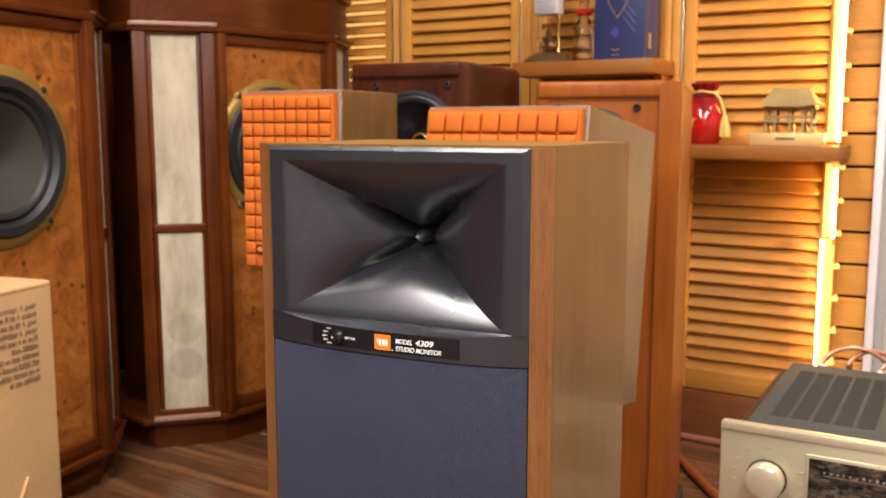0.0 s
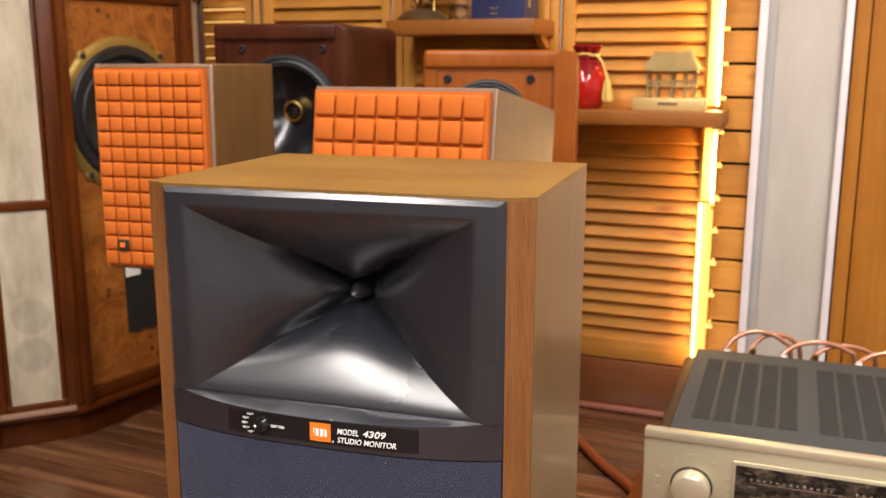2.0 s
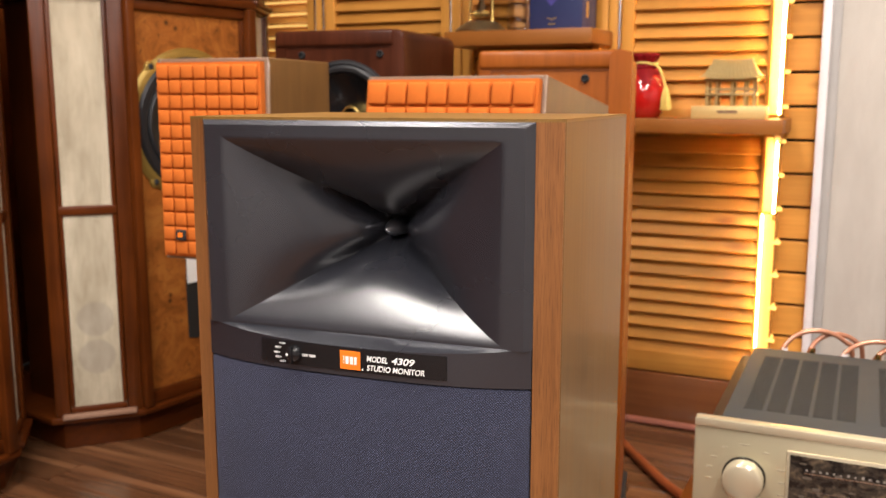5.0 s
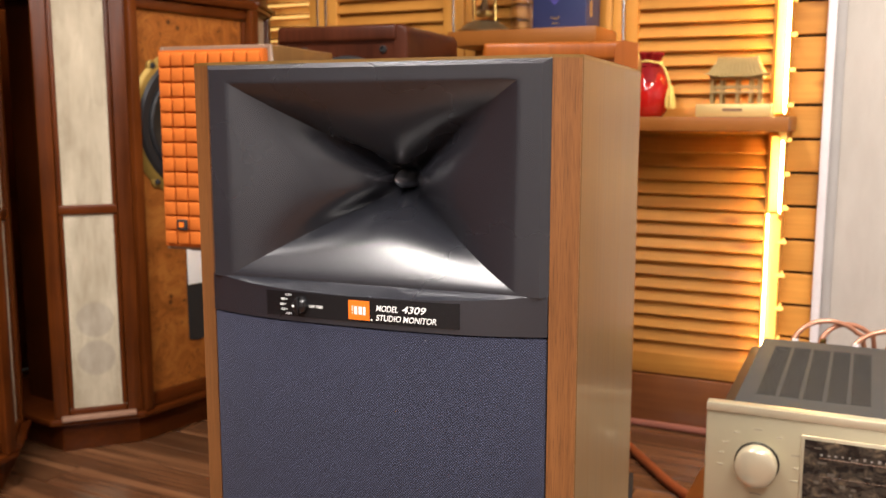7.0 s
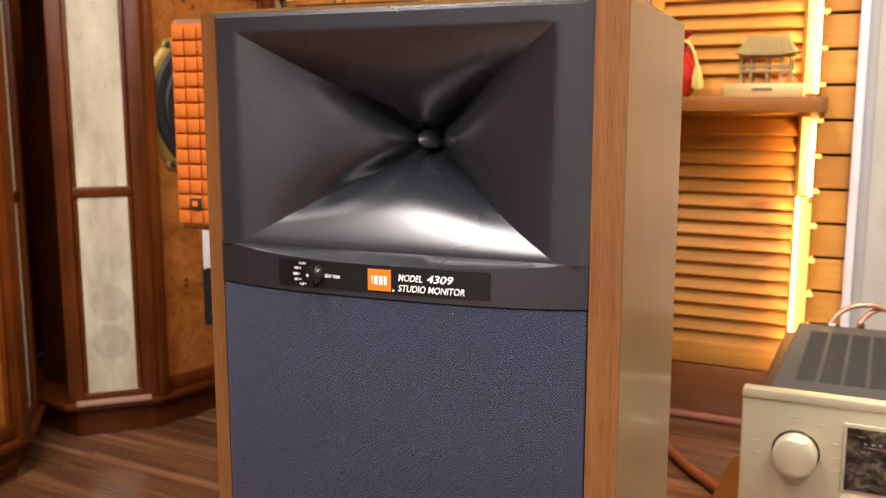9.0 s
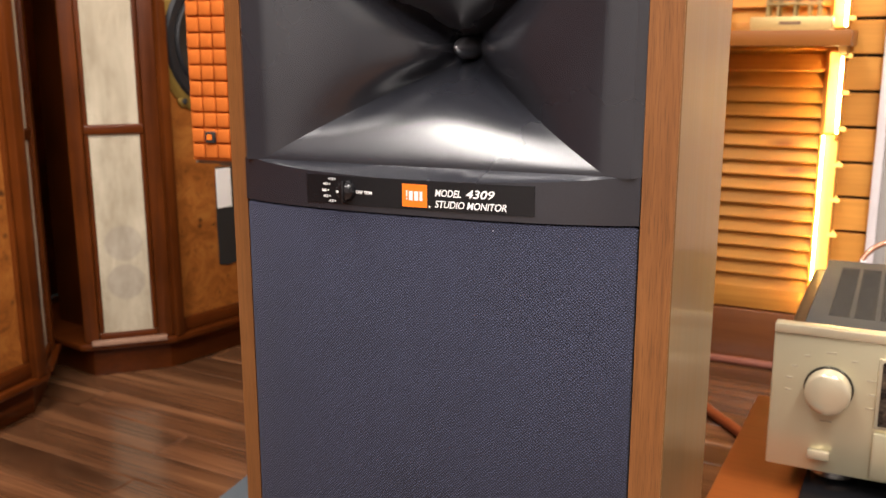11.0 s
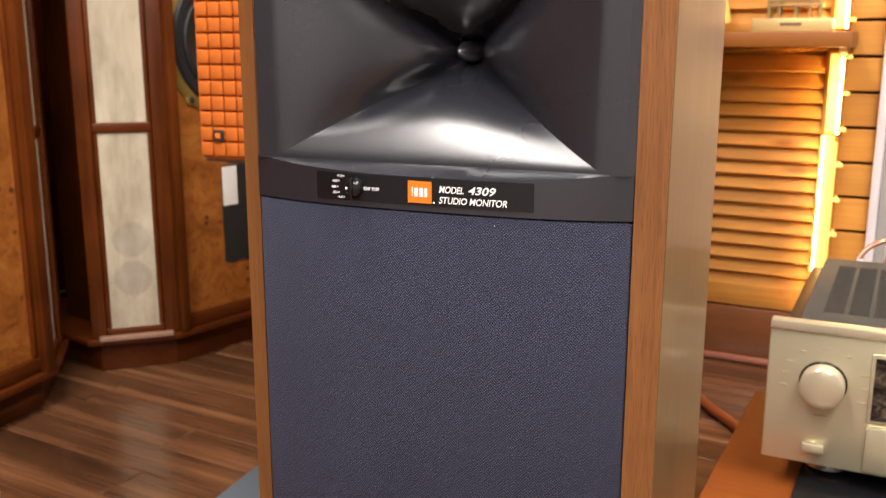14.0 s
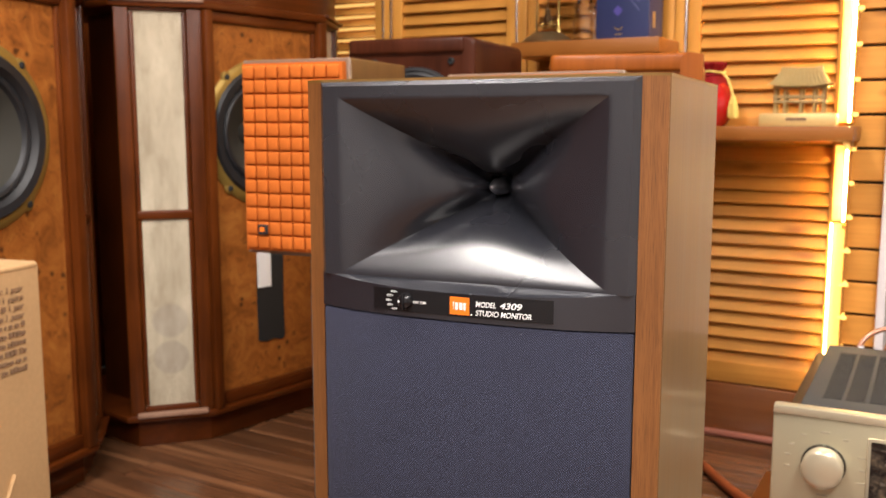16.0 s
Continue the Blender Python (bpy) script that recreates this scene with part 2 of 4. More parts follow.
STEEL = plain("bare_steel", (0.62, 0.60, 0.57), 0.25, 1.0)
ORANGE = plain("orange_foam", (0.485, 0.121, 0.0190), 0.92, grain=700, amount=0.16, relief=0.5, spec=0.12)
LOGO = plain("orange_print", (0.88, 0.19, 0.012), 0.4, relief=0.0, amount=0.04)
WHITE = plain("white_print", (0.82, 0.82, 0.80), 0.5, relief=0.0, amount=0.04)
NAVY = weave("navy_cloth", (0.0078, 0.0092, 0.0200), (0.0390, 0.0455, 0.0920), 0.00122, relief=0.65, mottle=0.12, sheen=0.02, stray=3.2)
CREAM = weave("cream_grille_cloth", (0.2600, 0.2100, 0.1350), (0.6700, 0.5900, 0.4400), 0.004, relief=0.4, slub=0.25, sheen=0.0)
CREAM_STAIN = weave("stained_grille_cloth", (0.235, 0.195, 0.137), (0.530, 0.465, 0.360), 0.004, relief=0.4, slub=0.25, sheen=0.0)
PANEL = weave("grey_wall_cloth", (0.44, 0.40, 0.345), (0.585, 0.545, 0.480), 0.006, relief=0.25, slub=0.2)
TRIM = plain("white_trim_paint", (0.78, 0.74, 0.74), 0.4)
CHAMP = plain("champagne_aluminium", (0.6100, 0.5600, 0.3800), 0.30, 0.62, grain=900, amount=0.05)
CHAMP_L = plain("champagne_knob", (0.5300, 0.4600, 0.3200), 0.17, 0.45, grain=900, amount=0.05)
AMPGREY = plain("grey_enamel", (0.036, 0.0375, 0.036), 0.62, grain=900, amount=0.08, spec=0.25)
VENT = plain("dark_vent", (0.0250, 0.0245, 0.0220), 0.7, grain=900, spec=0.3)
COPPER = plain("copper_cable", (0.44, 0.20, 0.12), 0.25, 0.35, coat=0.4)
CABLE = plain("orange_sheath", (0.27, 0.066, 0.020), 0.4)
CARD = plain("cardboard", (0.40, 0.245, 0.108), 0.8, grain=160, amount=0.1, relief=0.25)
TAPE = plain("packing_tape", (0.3910, 0.2175, 0.0780), 0.25, grain=100, amount=0.06)
PRINT = plain("brown_print", (0.19, 0.11, 0.058), 0.7, relief=0.0)
RED = plain("red_glaze", (0.3900, 0.0090, 0.0070), 0.12, grain=60, amount=0.25, relief=0.0, coat=0.6)
REDSILK = plain("red_silk", (0.1900, 0.0050, 0.0070), 0.6, grain=200, amount=0.2, relief=0.4, spec=0.12)
TASSEL = plain("yellow_cord", (0.72, 0.53, 0.13), 0.7, grain=900, amount=0.2, relief=0.6)
OLDGOLD = plain("old_gold_metal", (0.34, 0.245, 0.10), 0.45, 0.3, grain=200, amount=0.2)
BLUEBOX = plain("blue_carton", (0.025, 0.035, 0.105), 0.45, grain=300)
GREYMETAL = plain("grey_powder_coat", (0.10, 0.125, 0.145), 0.5, grain=900)
PLASTER = plain("wall_paint", (0.36, 0.345, 0.34), 0.8, grain=60)
CEIL = plain("ceiling_paint", (0.45, 0.42, 0.38), 0.85, grain=60)
LED = glow("led_strip_light", (1.0, 0.64, 0.22), 165.0)
LED_SOFT = glow("led_strip_soft", (1.0, 0.66, 0.22), 85.0)
LED_BACK = glow("led_back_panel", (1.0, 0.68, 0.20), 0.85)
# weak emission standing for strip light falling on the stile and tabs
LIT_EDGE = glow("lit_edge_glow", (1.0, 0.64, 0.15), 1.1)
CLEAR = glass("clear_glass")
PLUG = plain("polished_dark_metal", (0.66, 0.66, 0.70), 0.30, 1.0, relief=0.0)
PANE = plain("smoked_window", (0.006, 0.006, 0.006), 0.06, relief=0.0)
# warm reflections in the glass, painted as a mottle in its base colour
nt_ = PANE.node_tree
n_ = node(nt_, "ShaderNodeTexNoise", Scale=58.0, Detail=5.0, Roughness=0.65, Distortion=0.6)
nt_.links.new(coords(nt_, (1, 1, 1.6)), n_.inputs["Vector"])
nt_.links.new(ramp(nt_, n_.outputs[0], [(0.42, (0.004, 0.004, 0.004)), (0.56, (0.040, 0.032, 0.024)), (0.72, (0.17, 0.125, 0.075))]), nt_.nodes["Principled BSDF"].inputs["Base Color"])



def lint(m, scale, size, colour, share=0.6):
    """Sparse pale specks of dust and lint over a material."""
    nt = m.node_tree
    b = nt.nodes["Principled BSDF"]
    vo = node(nt, "ShaderNodeTexVoronoi", Scale=scale, Randomness=1.0)
    nt.links.new(coords(nt, (1, 1, 1)), vo.inputs["Vector"])
    spot = ramp(nt, vo.outputs["Distance"], [(size * 0.6, (1, 1, 1)), (size, (0, 0, 0))])
    sep = nt.nodes.new("ShaderNodeSeparateColor")
    nt.links.new(vo.outputs["Color"], sep.inputs[0])
    few = ramp(nt, sep.outputs[0], [(share, (0, 0, 0)), (min(1.0, share + 0.3), (1, 1, 1))])
    base = b.inputs["Base Color"].links[0].from_socket
    nt.links.new(mix(nt, mix(nt, 1.0, spot, few, "MULTIPLY"), base, colour), b.inputs["Base Color"])


lint(NAVY, 45.0, 0.024, (0.36, 0.36, 0.42), 0.75)

# ---- mesh helpers ----


def mesh_of(bm, name, material, smooth=True, angle=38):
    me = bpy.data.meshes.new(name)
    bmesh.ops.recalc_face_normals(bm, faces=bm.faces[:])
    if smooth:
        for f in bm.faces:
            f.smooth = True
        for e in bm.edges:
            if len(e.link_faces) == 2 and e.calc_face_angle(0) > radians(angle):
                e.smooth = False
    bm.to_mesh(me)
    bm.free()
    me.materials.append(material)
    return me


def part(name, bm, material, parent=None, label="", m=None, smooth=True, angle=38):
    ob = new(name, mesh_of(bm, name, material, smooth, angle))
    if parent:
        ob.parent = parent
    if m is not None:
        ob.matrix_local = m
    if label:
        ob["label"] = label
    return ob


def thing(name, m, label, category, group="", kind=""):
    ob = new(name)
    ob.empty_display_size = 0.05
    ob.matrix_world = m
    return tagged(ob, label, category, group, kind)


def box(x0, x1, y0, y1, z0, z1, bevel=0.0, seg=2, bm=None):
    own = bmesh.new()
    bmesh.ops.create_cube(own, size=1.0)
    for v in own.verts:
        v.co = ((x0 + x1) / 2 + v.co.x * (x1 - x0), (y0 + y1) / 2 + v.co.y * (y1 - y0), (z0 + z1) / 2 + v.co.z * (z1 - z0))
    if bevel:
        bmesh.ops.bevel(own, geom=own.edges[:], offset=bevel, segments=seg, affect="EDGES", profile=0.5)
    return join(bm, own)


def join(bm, own):
    if bm is None:
        return own
    me = bpy.data.meshes.new("join")
    own.to_mesh(me)
    own.free()
    bm.from_mesh(me)
    bpy.data.meshes.remove(me)
    return bm


def prism(points, z0, z1, bevel=0.0, seg=2, bm=None):
    """An upright prism over a plan of (x, y) points."""
    own = bmesh.new()
    lo = [own.verts.new((x, y, z0)) for x, y in points]
    hi = [own.verts.new((x, y, z1)) for x, y in points]
    own.faces.new(lo[::-1])
    own.faces.new(hi)
    n = len(points)
    for i in range(n):
        own.faces.new((lo[i], lo[(i + 1) % n], hi[(i + 1) % n], hi[i]))
    bmesh.ops.recalc_face_normals(own, faces=own.faces[:])
    if bevel:
        bmesh.ops.bevel(own, geom=own.edges[:], offset=bevel, segments=seg, affect="EDGES", profile=0.5)
    return join(bm, own)


def plate(outer, hole, y0, y1, bevel=0.0):
    """An upright plate from y0 back to y1 over an outline of (x, z) points, with a hole through it."""
    bm = bmesh.new()
    loops = [[bm.verts.new((x, y0, z)) for x, z in ring] for ring in (outer, hole)]
    edges = [bm.edges.new((l[i], l[(i + 1) % len(l)])) for l in loops for i in range(len(l))]
    bmesh.ops.triangle_fill(bm, use_beauty=True, edges=edges)
    rim = set(edges[: len(outer)])
    ex = bmesh.ops.extrude_face_region(bm, geom=bm.faces[:], use_keep_orig=True)
    bmesh.ops.translate(bm, verts=[g for g in ex["geom"] if isinstance(g, bmesh.types.BMVert)], vec=(0, y1 - y0, 0))
    bmesh.ops.recalc_face_normals(bm, faces=bm.faces[:])
    if bevel:
        bmesh.ops.bevel(bm, geom=[e for e in rim if e.is_valid], offset=bevel, segments=3, affect="EDGES", profile=0.5)
    return bm


def circle(cx, cz, r, n=48):
    return [(cx + r * math.cos(2 * math.pi * k / n), cz + r * math.sin(2 * math.pi * k / n)) for k in range(n)]


def rect(x0, x1, z0, z1):
    return [(x0, z0), (x1, z0), (x1, z1), (x0, z1)]


def lathe(profile, seg=48, bm=None, m=None, close=True):
    """Turns (radius, height) about z."""
    own = bmesh.new()
    rings = []
    for r, h in profile:
        if r < 1e-5:
            rings.append([own.verts.new((0, 0, h))])
        else:
            rings.append([own.verts.new((r * math.cos(2 * math.pi * i / seg), r * math.sin(2 * math.pi * i / seg), h)) for i in range(seg)])
    for a, b in zip(rings, rings[1:]):
        for i in range(seg):
            j = (i + 1) % seg
            q = [a[i % len(a)], a[j % len(a)], b[j % len(b)], b[i % len(b)]]
            q = list(dict.fromkeys(q))
            if len(q) > 2:
                own.faces.new(q)
    if m is not None:
        bmesh.ops.transform(own, matrix=m, verts=own.verts[:])
    return join(bm, own)


def tube(points, r, seg=10, bm=None, smooth=6):
    """A round tube along a Catmull-Rom line through points."""
    own = bmesh.new()
    p = [Vector(q) for q in points]
    line = []
    for i in range(len(p) - 1):
        a, b, c, d = p[max(i - 1, 0)], p[i], p[i + 1], p[min(i + 2, len(p) - 1)]
        for s in range(smooth):
            t = s / smooth
            line.append(0.5 * (2 * b + (c - a) * t + (2 * a - 5 * b + 4 * c - d) * t * t + (3 * b - a - 3 * c + d) * t ** 3))
    line.append(p[-1])
    side, rings = None, []
    for i, q in enumerate(line):
        d = (line[min(i + 1, len(line) - 1)] - line[max(i - 1, 0)]).normalized()
        side = d.orthogonal() if side is None else side - d * side.dot(d)
        side.normalize()
        up = d.cross(side)
        rings.append([own.verts.new(q + r * (math.cos(a) * side + math.sin(a) * up)) for a in (2 * math.pi * k / seg for k in range(seg))])
    for a, b in zip(rings, rings[1:]):
        for k in range(seg):
            own.faces.new((a[k], a[(k + 1) % seg], b[(k + 1) % seg], b[k]))
    own.faces.new(rings[0][::-1])
    own.faces.new(rings[-1])
    return join(bm, own)


def letters(text, size, material, parent, m, slant=0.0, fat=0.0, align="LEFT", depth=0.0002, stretch=1.0):
    cu = bpy.data.curves.new("lettering", "FONT")
    cu.body, cu.size, cu.shear, cu.offset, cu.extrude, cu.align_x = text, size, slant, fat, depth, align
    ob = bpy.data.objects.new("lettering", cu)
    scene.collection.objects.link(ob)
    me = bpy.data.meshes.new_from_object(ob.evaluated_get(bpy.context.evaluated_depsgraph_get()))
    bpy.data.objects.remove(ob)
    me.materials.clear()
    me.materials.append(material)
    out = new("lettering", me)
    out.parent = parent
    out.matrix_local = m @ Matrix.Diagonal((stretch, 1, 1, 1))
    return out


ROOM = -4.6  # the back wall's turn about z
WALL = pose(0.0, 1.948, 0, 0, 0, ROOM)

# ---- structure: floor, walls, ceiling ----
X0, X1, Y0, Y1, TOP = -2.15, 2.5, -3.2, 2.12, 2.6
sub = part("floor", box(X0, X1, Y0, 2.3, -0.12, -0.014), PLINTH_W)
tagged(sub, "dark brown laminate plank floor with a satin shine", "floor", kind="structure")
tagged(part("ceiling", box(X0, X1, Y0, 2.3, TOP, TOP + 0.1), CEIL), "plain pale painted ceiling", "ceiling", kind="structure")
# dark colour here stands for the deep shade in the gap between the cabinets
tagged(part("wall_west", box(X0 - 0.1, X0, Y0, 2.3, 0, TOP), MAHOG_X), "wall coloured dark brown for the shade between the tall loudspeakers", "wall", kind="structure")
tagged(part("wall_east", box(X1, X1 + 0.1, Y0, 2.3, 0, TOP), PLASTER), "plain warm painted wall", "wall", kind="structure")
tagged(part("wall_south", box(X0, X1, Y0 - 0.1, Y0, 0, TOP), PLASTER), "plain warm painted wall", "wall", kind="structure")
back = part("wall_north", box(-2.4, 2.7, 0.05, 0.15, 0, TOP), PINE_Z, m=WALL)
tagged(back, "honey pine panelled back wall behind louvred shutters", "wall", kind="structure")

# dark skirting with a rounded glossy moulding along the floor
tagged(part("baseboard", box(-2.0, 0.285, -0.004, 0.05, 0, 0.146, 0.003), PLINTH_W, m=WALL), "dark reddish brown skirting board under the shutters", "baseboard", kind="structure")
tagged(part("floor_moulding", lathe([(0, -1.2), (0.010, -1.2), (0.010, 1.2), (0, 1.2)], 16, m=pose(-0.7, -0.012, 0.0105, 0, 90, 0)), plain("glossy_red_brown", (0.30, 0.115, 0.080), 0.14, coat=0.6), m=WALL), "glossy red-brown quarter-round floor moulding", "trim", kind="structure")


# ---- louvred shutters ----
def slat_mesh(length, tilt):
    bm = bmesh.new()
    box(-length / 2, length / 2, -0.023, 0.023, -0.0035, 0.0035, 0.0016, 1, bm)
    bmesh.ops.transform(bm, matrix=pose(0, 0, 0, tilt), verts=bm.verts[:])
    return mesh_of(bm, "louvre_slat", PINE_X)


def shutter(x0, x1, z0, z1, label, stile=0.034, rail=0.055, pitch=0.0362, head=0.033, tilt=58):
    t = thing("louvred_shutter", WALL @ pose((x0 + x1) / 2, 0, z0), label, "shutter", "pine shutters on the wall")
    w, h = x1 - x0, z1 - z0
    for s in (-1, 1):
        a, b = sorted((s * w / 2, s * (w / 2 - stile)))
        part("stile", box(a, b, 0, 0.032, 0, h, 0.003), PINE_Z, t)
    for a, b in ((0, rail), (h - head, h)):
        part("rail", box(-w / 2 + stile, w / 2 - stile, 0.003, 0.029, a, b, 0.002), PINE_X, t)
    me = slat_mesh(w - 2 * stile + 0.004, tilt)
    z = rail + 0.016
    while z < h - head - 0.006:
        ob = new("louvre_slat", me)
        ob.parent = t
        ob.matrix_local = pose(0, 0.017, z, random.uniform(-2.5, 2.5))
        z += pitch
    return t


shutter(-0.20, 0.203, 0.150, 0.800, "honey pine louvred shutter below the shelf, lit by the strip light", head=0.006)
shutter(-0.20, 0.203, 0.806, 1.75, "honey pine louvred shutter above the shelf, lit by the strip light")
shutter(-0.66, -0.235, 0.150, 1.75, "honey pine louvred shutter behind the display shelf")
shutter(-1.118, -0.694, 0.150, 1.75, "honey pine louvred shutter behind the dark loudspeaker")
shutter(-1.62, -1.15, 0.150, 1.75, "honey pine louvred shutter with light shining between its slats", tilt=37)
for a, b in ((-0.233, -0.203), (-0.692, -0.662), (-1.148, -1.120)):
    tagged(part("trim", box(a, b, -0.004, 0.05, 0.146, 1.75, 0.002), PINE_Z, m=WALL), "upright pine post between shutters", "trim", kind="structure")
for a in (-0.2035, -0.6925, -1.1485, -1.1195):
    tagged(part("hinge_strip", box(a - 0.003, a + 0.003, -0.009, -0.002, 0.15, 1.75, 0.001), STEEL, m=WALL), "thin silver hinge strip between shutters", "trim", kind="structure")

# strip light standing proud of the shutter's edge, in lengths with the shelf between them
for a, b, bright in ((0.165, 0.598, False), (0.602, 0.79, True), (0.845, 1.72, True)):
    t = thing("strip_light", WALL @ pose(0.209, -0.040, a), "warm yellow strip light on the shutter edge", "strip light", "strip lights")
    if bright:
        part("tube", lathe([(0, 0.002), (0.0024, 0.002), (0.0024, b - a - 0.002), (0, b - a - 0.002)], 12), LED, t, "white-hot light tube")
    else:
        part("tube", lathe([(0, 0.002), (0.0016, 0.002), (0.0016, b - a - 0.002), (0, b - a - 0.002)], 10, m=pose(-0.0300, 0.0285, 0)), LED_SOFT, t, "thin light tube")
    # added emitting cover: the tube's bright light on the stile, made as glow
    part("diffuser", box(-0.030, -0.0035 if bright else 0.0035, 0.030, 0.034, 0.001, b - a - 0.001, 0.0012), LIT_EDGE, t, "glowing yellow strip standing for the brightly lit stile")
    part("shield", box(0.0045, 0.0065, -0.002, 0.048, 0.0, b - a), PINE_Z, t)
    for z in (0.0, b - a - 0.012):
        part("clip", box(-0.004, 0.004, 0.003, 0.044, z, z + 0.012, 0.001), PINE_Z, t)

t = thing("light_panel", WALL @ pose(-1.385, 0.0, 0.165), "warm yellow light panel shining between the slats of a shutter", "light panel")
part("diffuser", box(-0.20, 0.195, 0.0405, 0.0445, 0.02, 1.55, 0.001), LED_BACK, t, "glowing diffuser")
part("backing", box(-0.201, 0.196, 0.0448, 0.0495, 0.015, 1.555, 0.001), PINE_Z, t)

# slatted wall with dark grooves beside the strip
groove = part("slatted_wall", box(0.206, 0.30, 0.03, 0.05, 0.0, 1.75), MATTE, m=WALL)
tagged(groove, "narrow stretch of pine slatted wall with dark grooves", "wall panel", kind="structure")
board = mesh_of(box(0.206, 0.298, 0.008, 0.03, 0.0, 0.076, 0.002, 1), "board", PINE_X)
# the tabs are no lamps: their emission stands for the strip's light on them
tab = mesh_of(box(0.2095, 0.2290, -0.0495, -0.0465, -0.0048, 0.0048, 0.0008, 1, box(0.2160, 0.2200, -0.0465, 0.010, -0.003, 0.003)), "tab", LIT_EDGE)
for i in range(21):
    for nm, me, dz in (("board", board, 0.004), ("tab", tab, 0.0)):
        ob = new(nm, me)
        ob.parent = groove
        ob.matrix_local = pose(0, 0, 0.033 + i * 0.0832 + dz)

# grey cloth wall panel between white trims, then pine boards
t = thing("acoustic_panel", WALL @ pose(0.400, 0, 0), "tall light grey cloth wall panel with white edge trims", "wall panel", kind="structure")
part("cloth", box(-0.09, 0.088, 0.012, 0.05, 0.02, 2.3, 0.003), PANEL, t)
# shade beside the left trim, put in as a darker grey strip
part("edge_shade", box(-0.089, -0.066, 0.006, 0.0115, 0.02, 2.3, 0.001), plain("grey_edge_shade", (0.38, 0.36, 0.335), 0.85, grain=500, relief=0.3), t, "darker grey strip standing for the shade inside the trim")
part("edge_trim", box(-0.108, -0.088, -0.014, 0.05, 0.0, 2.3, 0.003), TRIM, t, "white painted trim")
part("edge_trim", box(0.086, 0.104, -0.014, 0.05, 0.0, 2.3, 0.003), TRIM, t, "white painted trim")
pw = thing("pine_wall_boards", WALL @ pose(0.506, 0, 0), "upright honey pine wall boards", "wall panel", kind="structure")
x = 0.002
for w in (0.035, 0.12, 0.14, 0.13, 0.15, 0.14, 0.13, 0.14):
    part("board", box(x, x + w - 0.003, -0.012 if w > 0.05 else -0.02, 0.05, 0, 2.3, 0.003), PINE_WALL, pw)
    x += w


# ---- shelves on the wall ----
def wall_shelf(x0, x1, top, thick, depth, label):
    t = thing("wall_shelf", WALL @ pose((x0 + x1) / 2, 0, top - thick), label, "shelf", "wall shelves")
    w = (x1 - x0) / 2
    part("shelf_board", box(-w, w, -depth, -0.001, 0, thick, 0.0018), SHELF_W, t)
    bm = bmesh.new()
    pts = [(-0.005, 0), (-0.085, 0), (-0.080, -0.008), (-0.020, -0.034), (-0.005, -0.034)]
    lo = [bm.verts.new((-0.009, y, z)) for y, z in pts]
    hi = [bm.verts.new((0.009, y, z)) for y, z in pts]
    bm.faces.new(lo[::-1]), bm.faces.new(hi)
    for i in range(5):
        bm.faces.new((lo[i], lo[(i + 1) % 5], hi[(i + 1) % 5], hi[i]))
    part("bracket", bm, PINE_X, t, m=pose(w - 0.022, 0, 0))
    return t


wall_shelf(-0.26, 0.233, 0.837, 0.034, 0.19, "pine wall shelf holding a red bottle and a model pavilion")
wall_shelf(-0.625, -0.222, 1.058, 0.038, 0.19, "pine wall shelf holding a clock, a bottle and a blue box")


# ---- tall corner cabinets ----
def face_frame(t, m, w, z0, z1, stile, bottom, top, mullion=None, depth=0.03, proud=0.004, wide=0.0):
    """Moulded stiles and rails round a recessed face; x along the face, -y out of it."""
    for s in (-1, 1):
        st = stile + (wide if s > 0 else 0)
        a, b = sorted((s * w / 2, s * (w / 2 - st)))
        part("stile", box(a, b, -proud, depth, z0, z1, 0.004), MAHOG, t, m=m)
        c = s * (w / 2 - st - 0.006)
        part("bead", box(c - 0.0065, c + 0.0065, 0.004, depth, z0 + bottom, z1 - top, 0.005), MAHOG, t, m=m)
    part("bottom_rail", box(-w / 2 + stile, w / 2 - stile, 0.0, depth, z0, z0 + bottom, 0.006), MAHOG_X, t, m=m)
    part("top_rail", box(-w / 2 + stile, w / 2 - stile, 0.0, depth, z1 - top, z1, 0.006), MAHOG_X, t, m=m)
    if mullion:
        part("mullion", box(-w / 2 + stile, w / 2 - stile, 0.0, depth, mullion - 0.012, mullion + 0.012, 0.005), MAHOG_X, t, m=m)


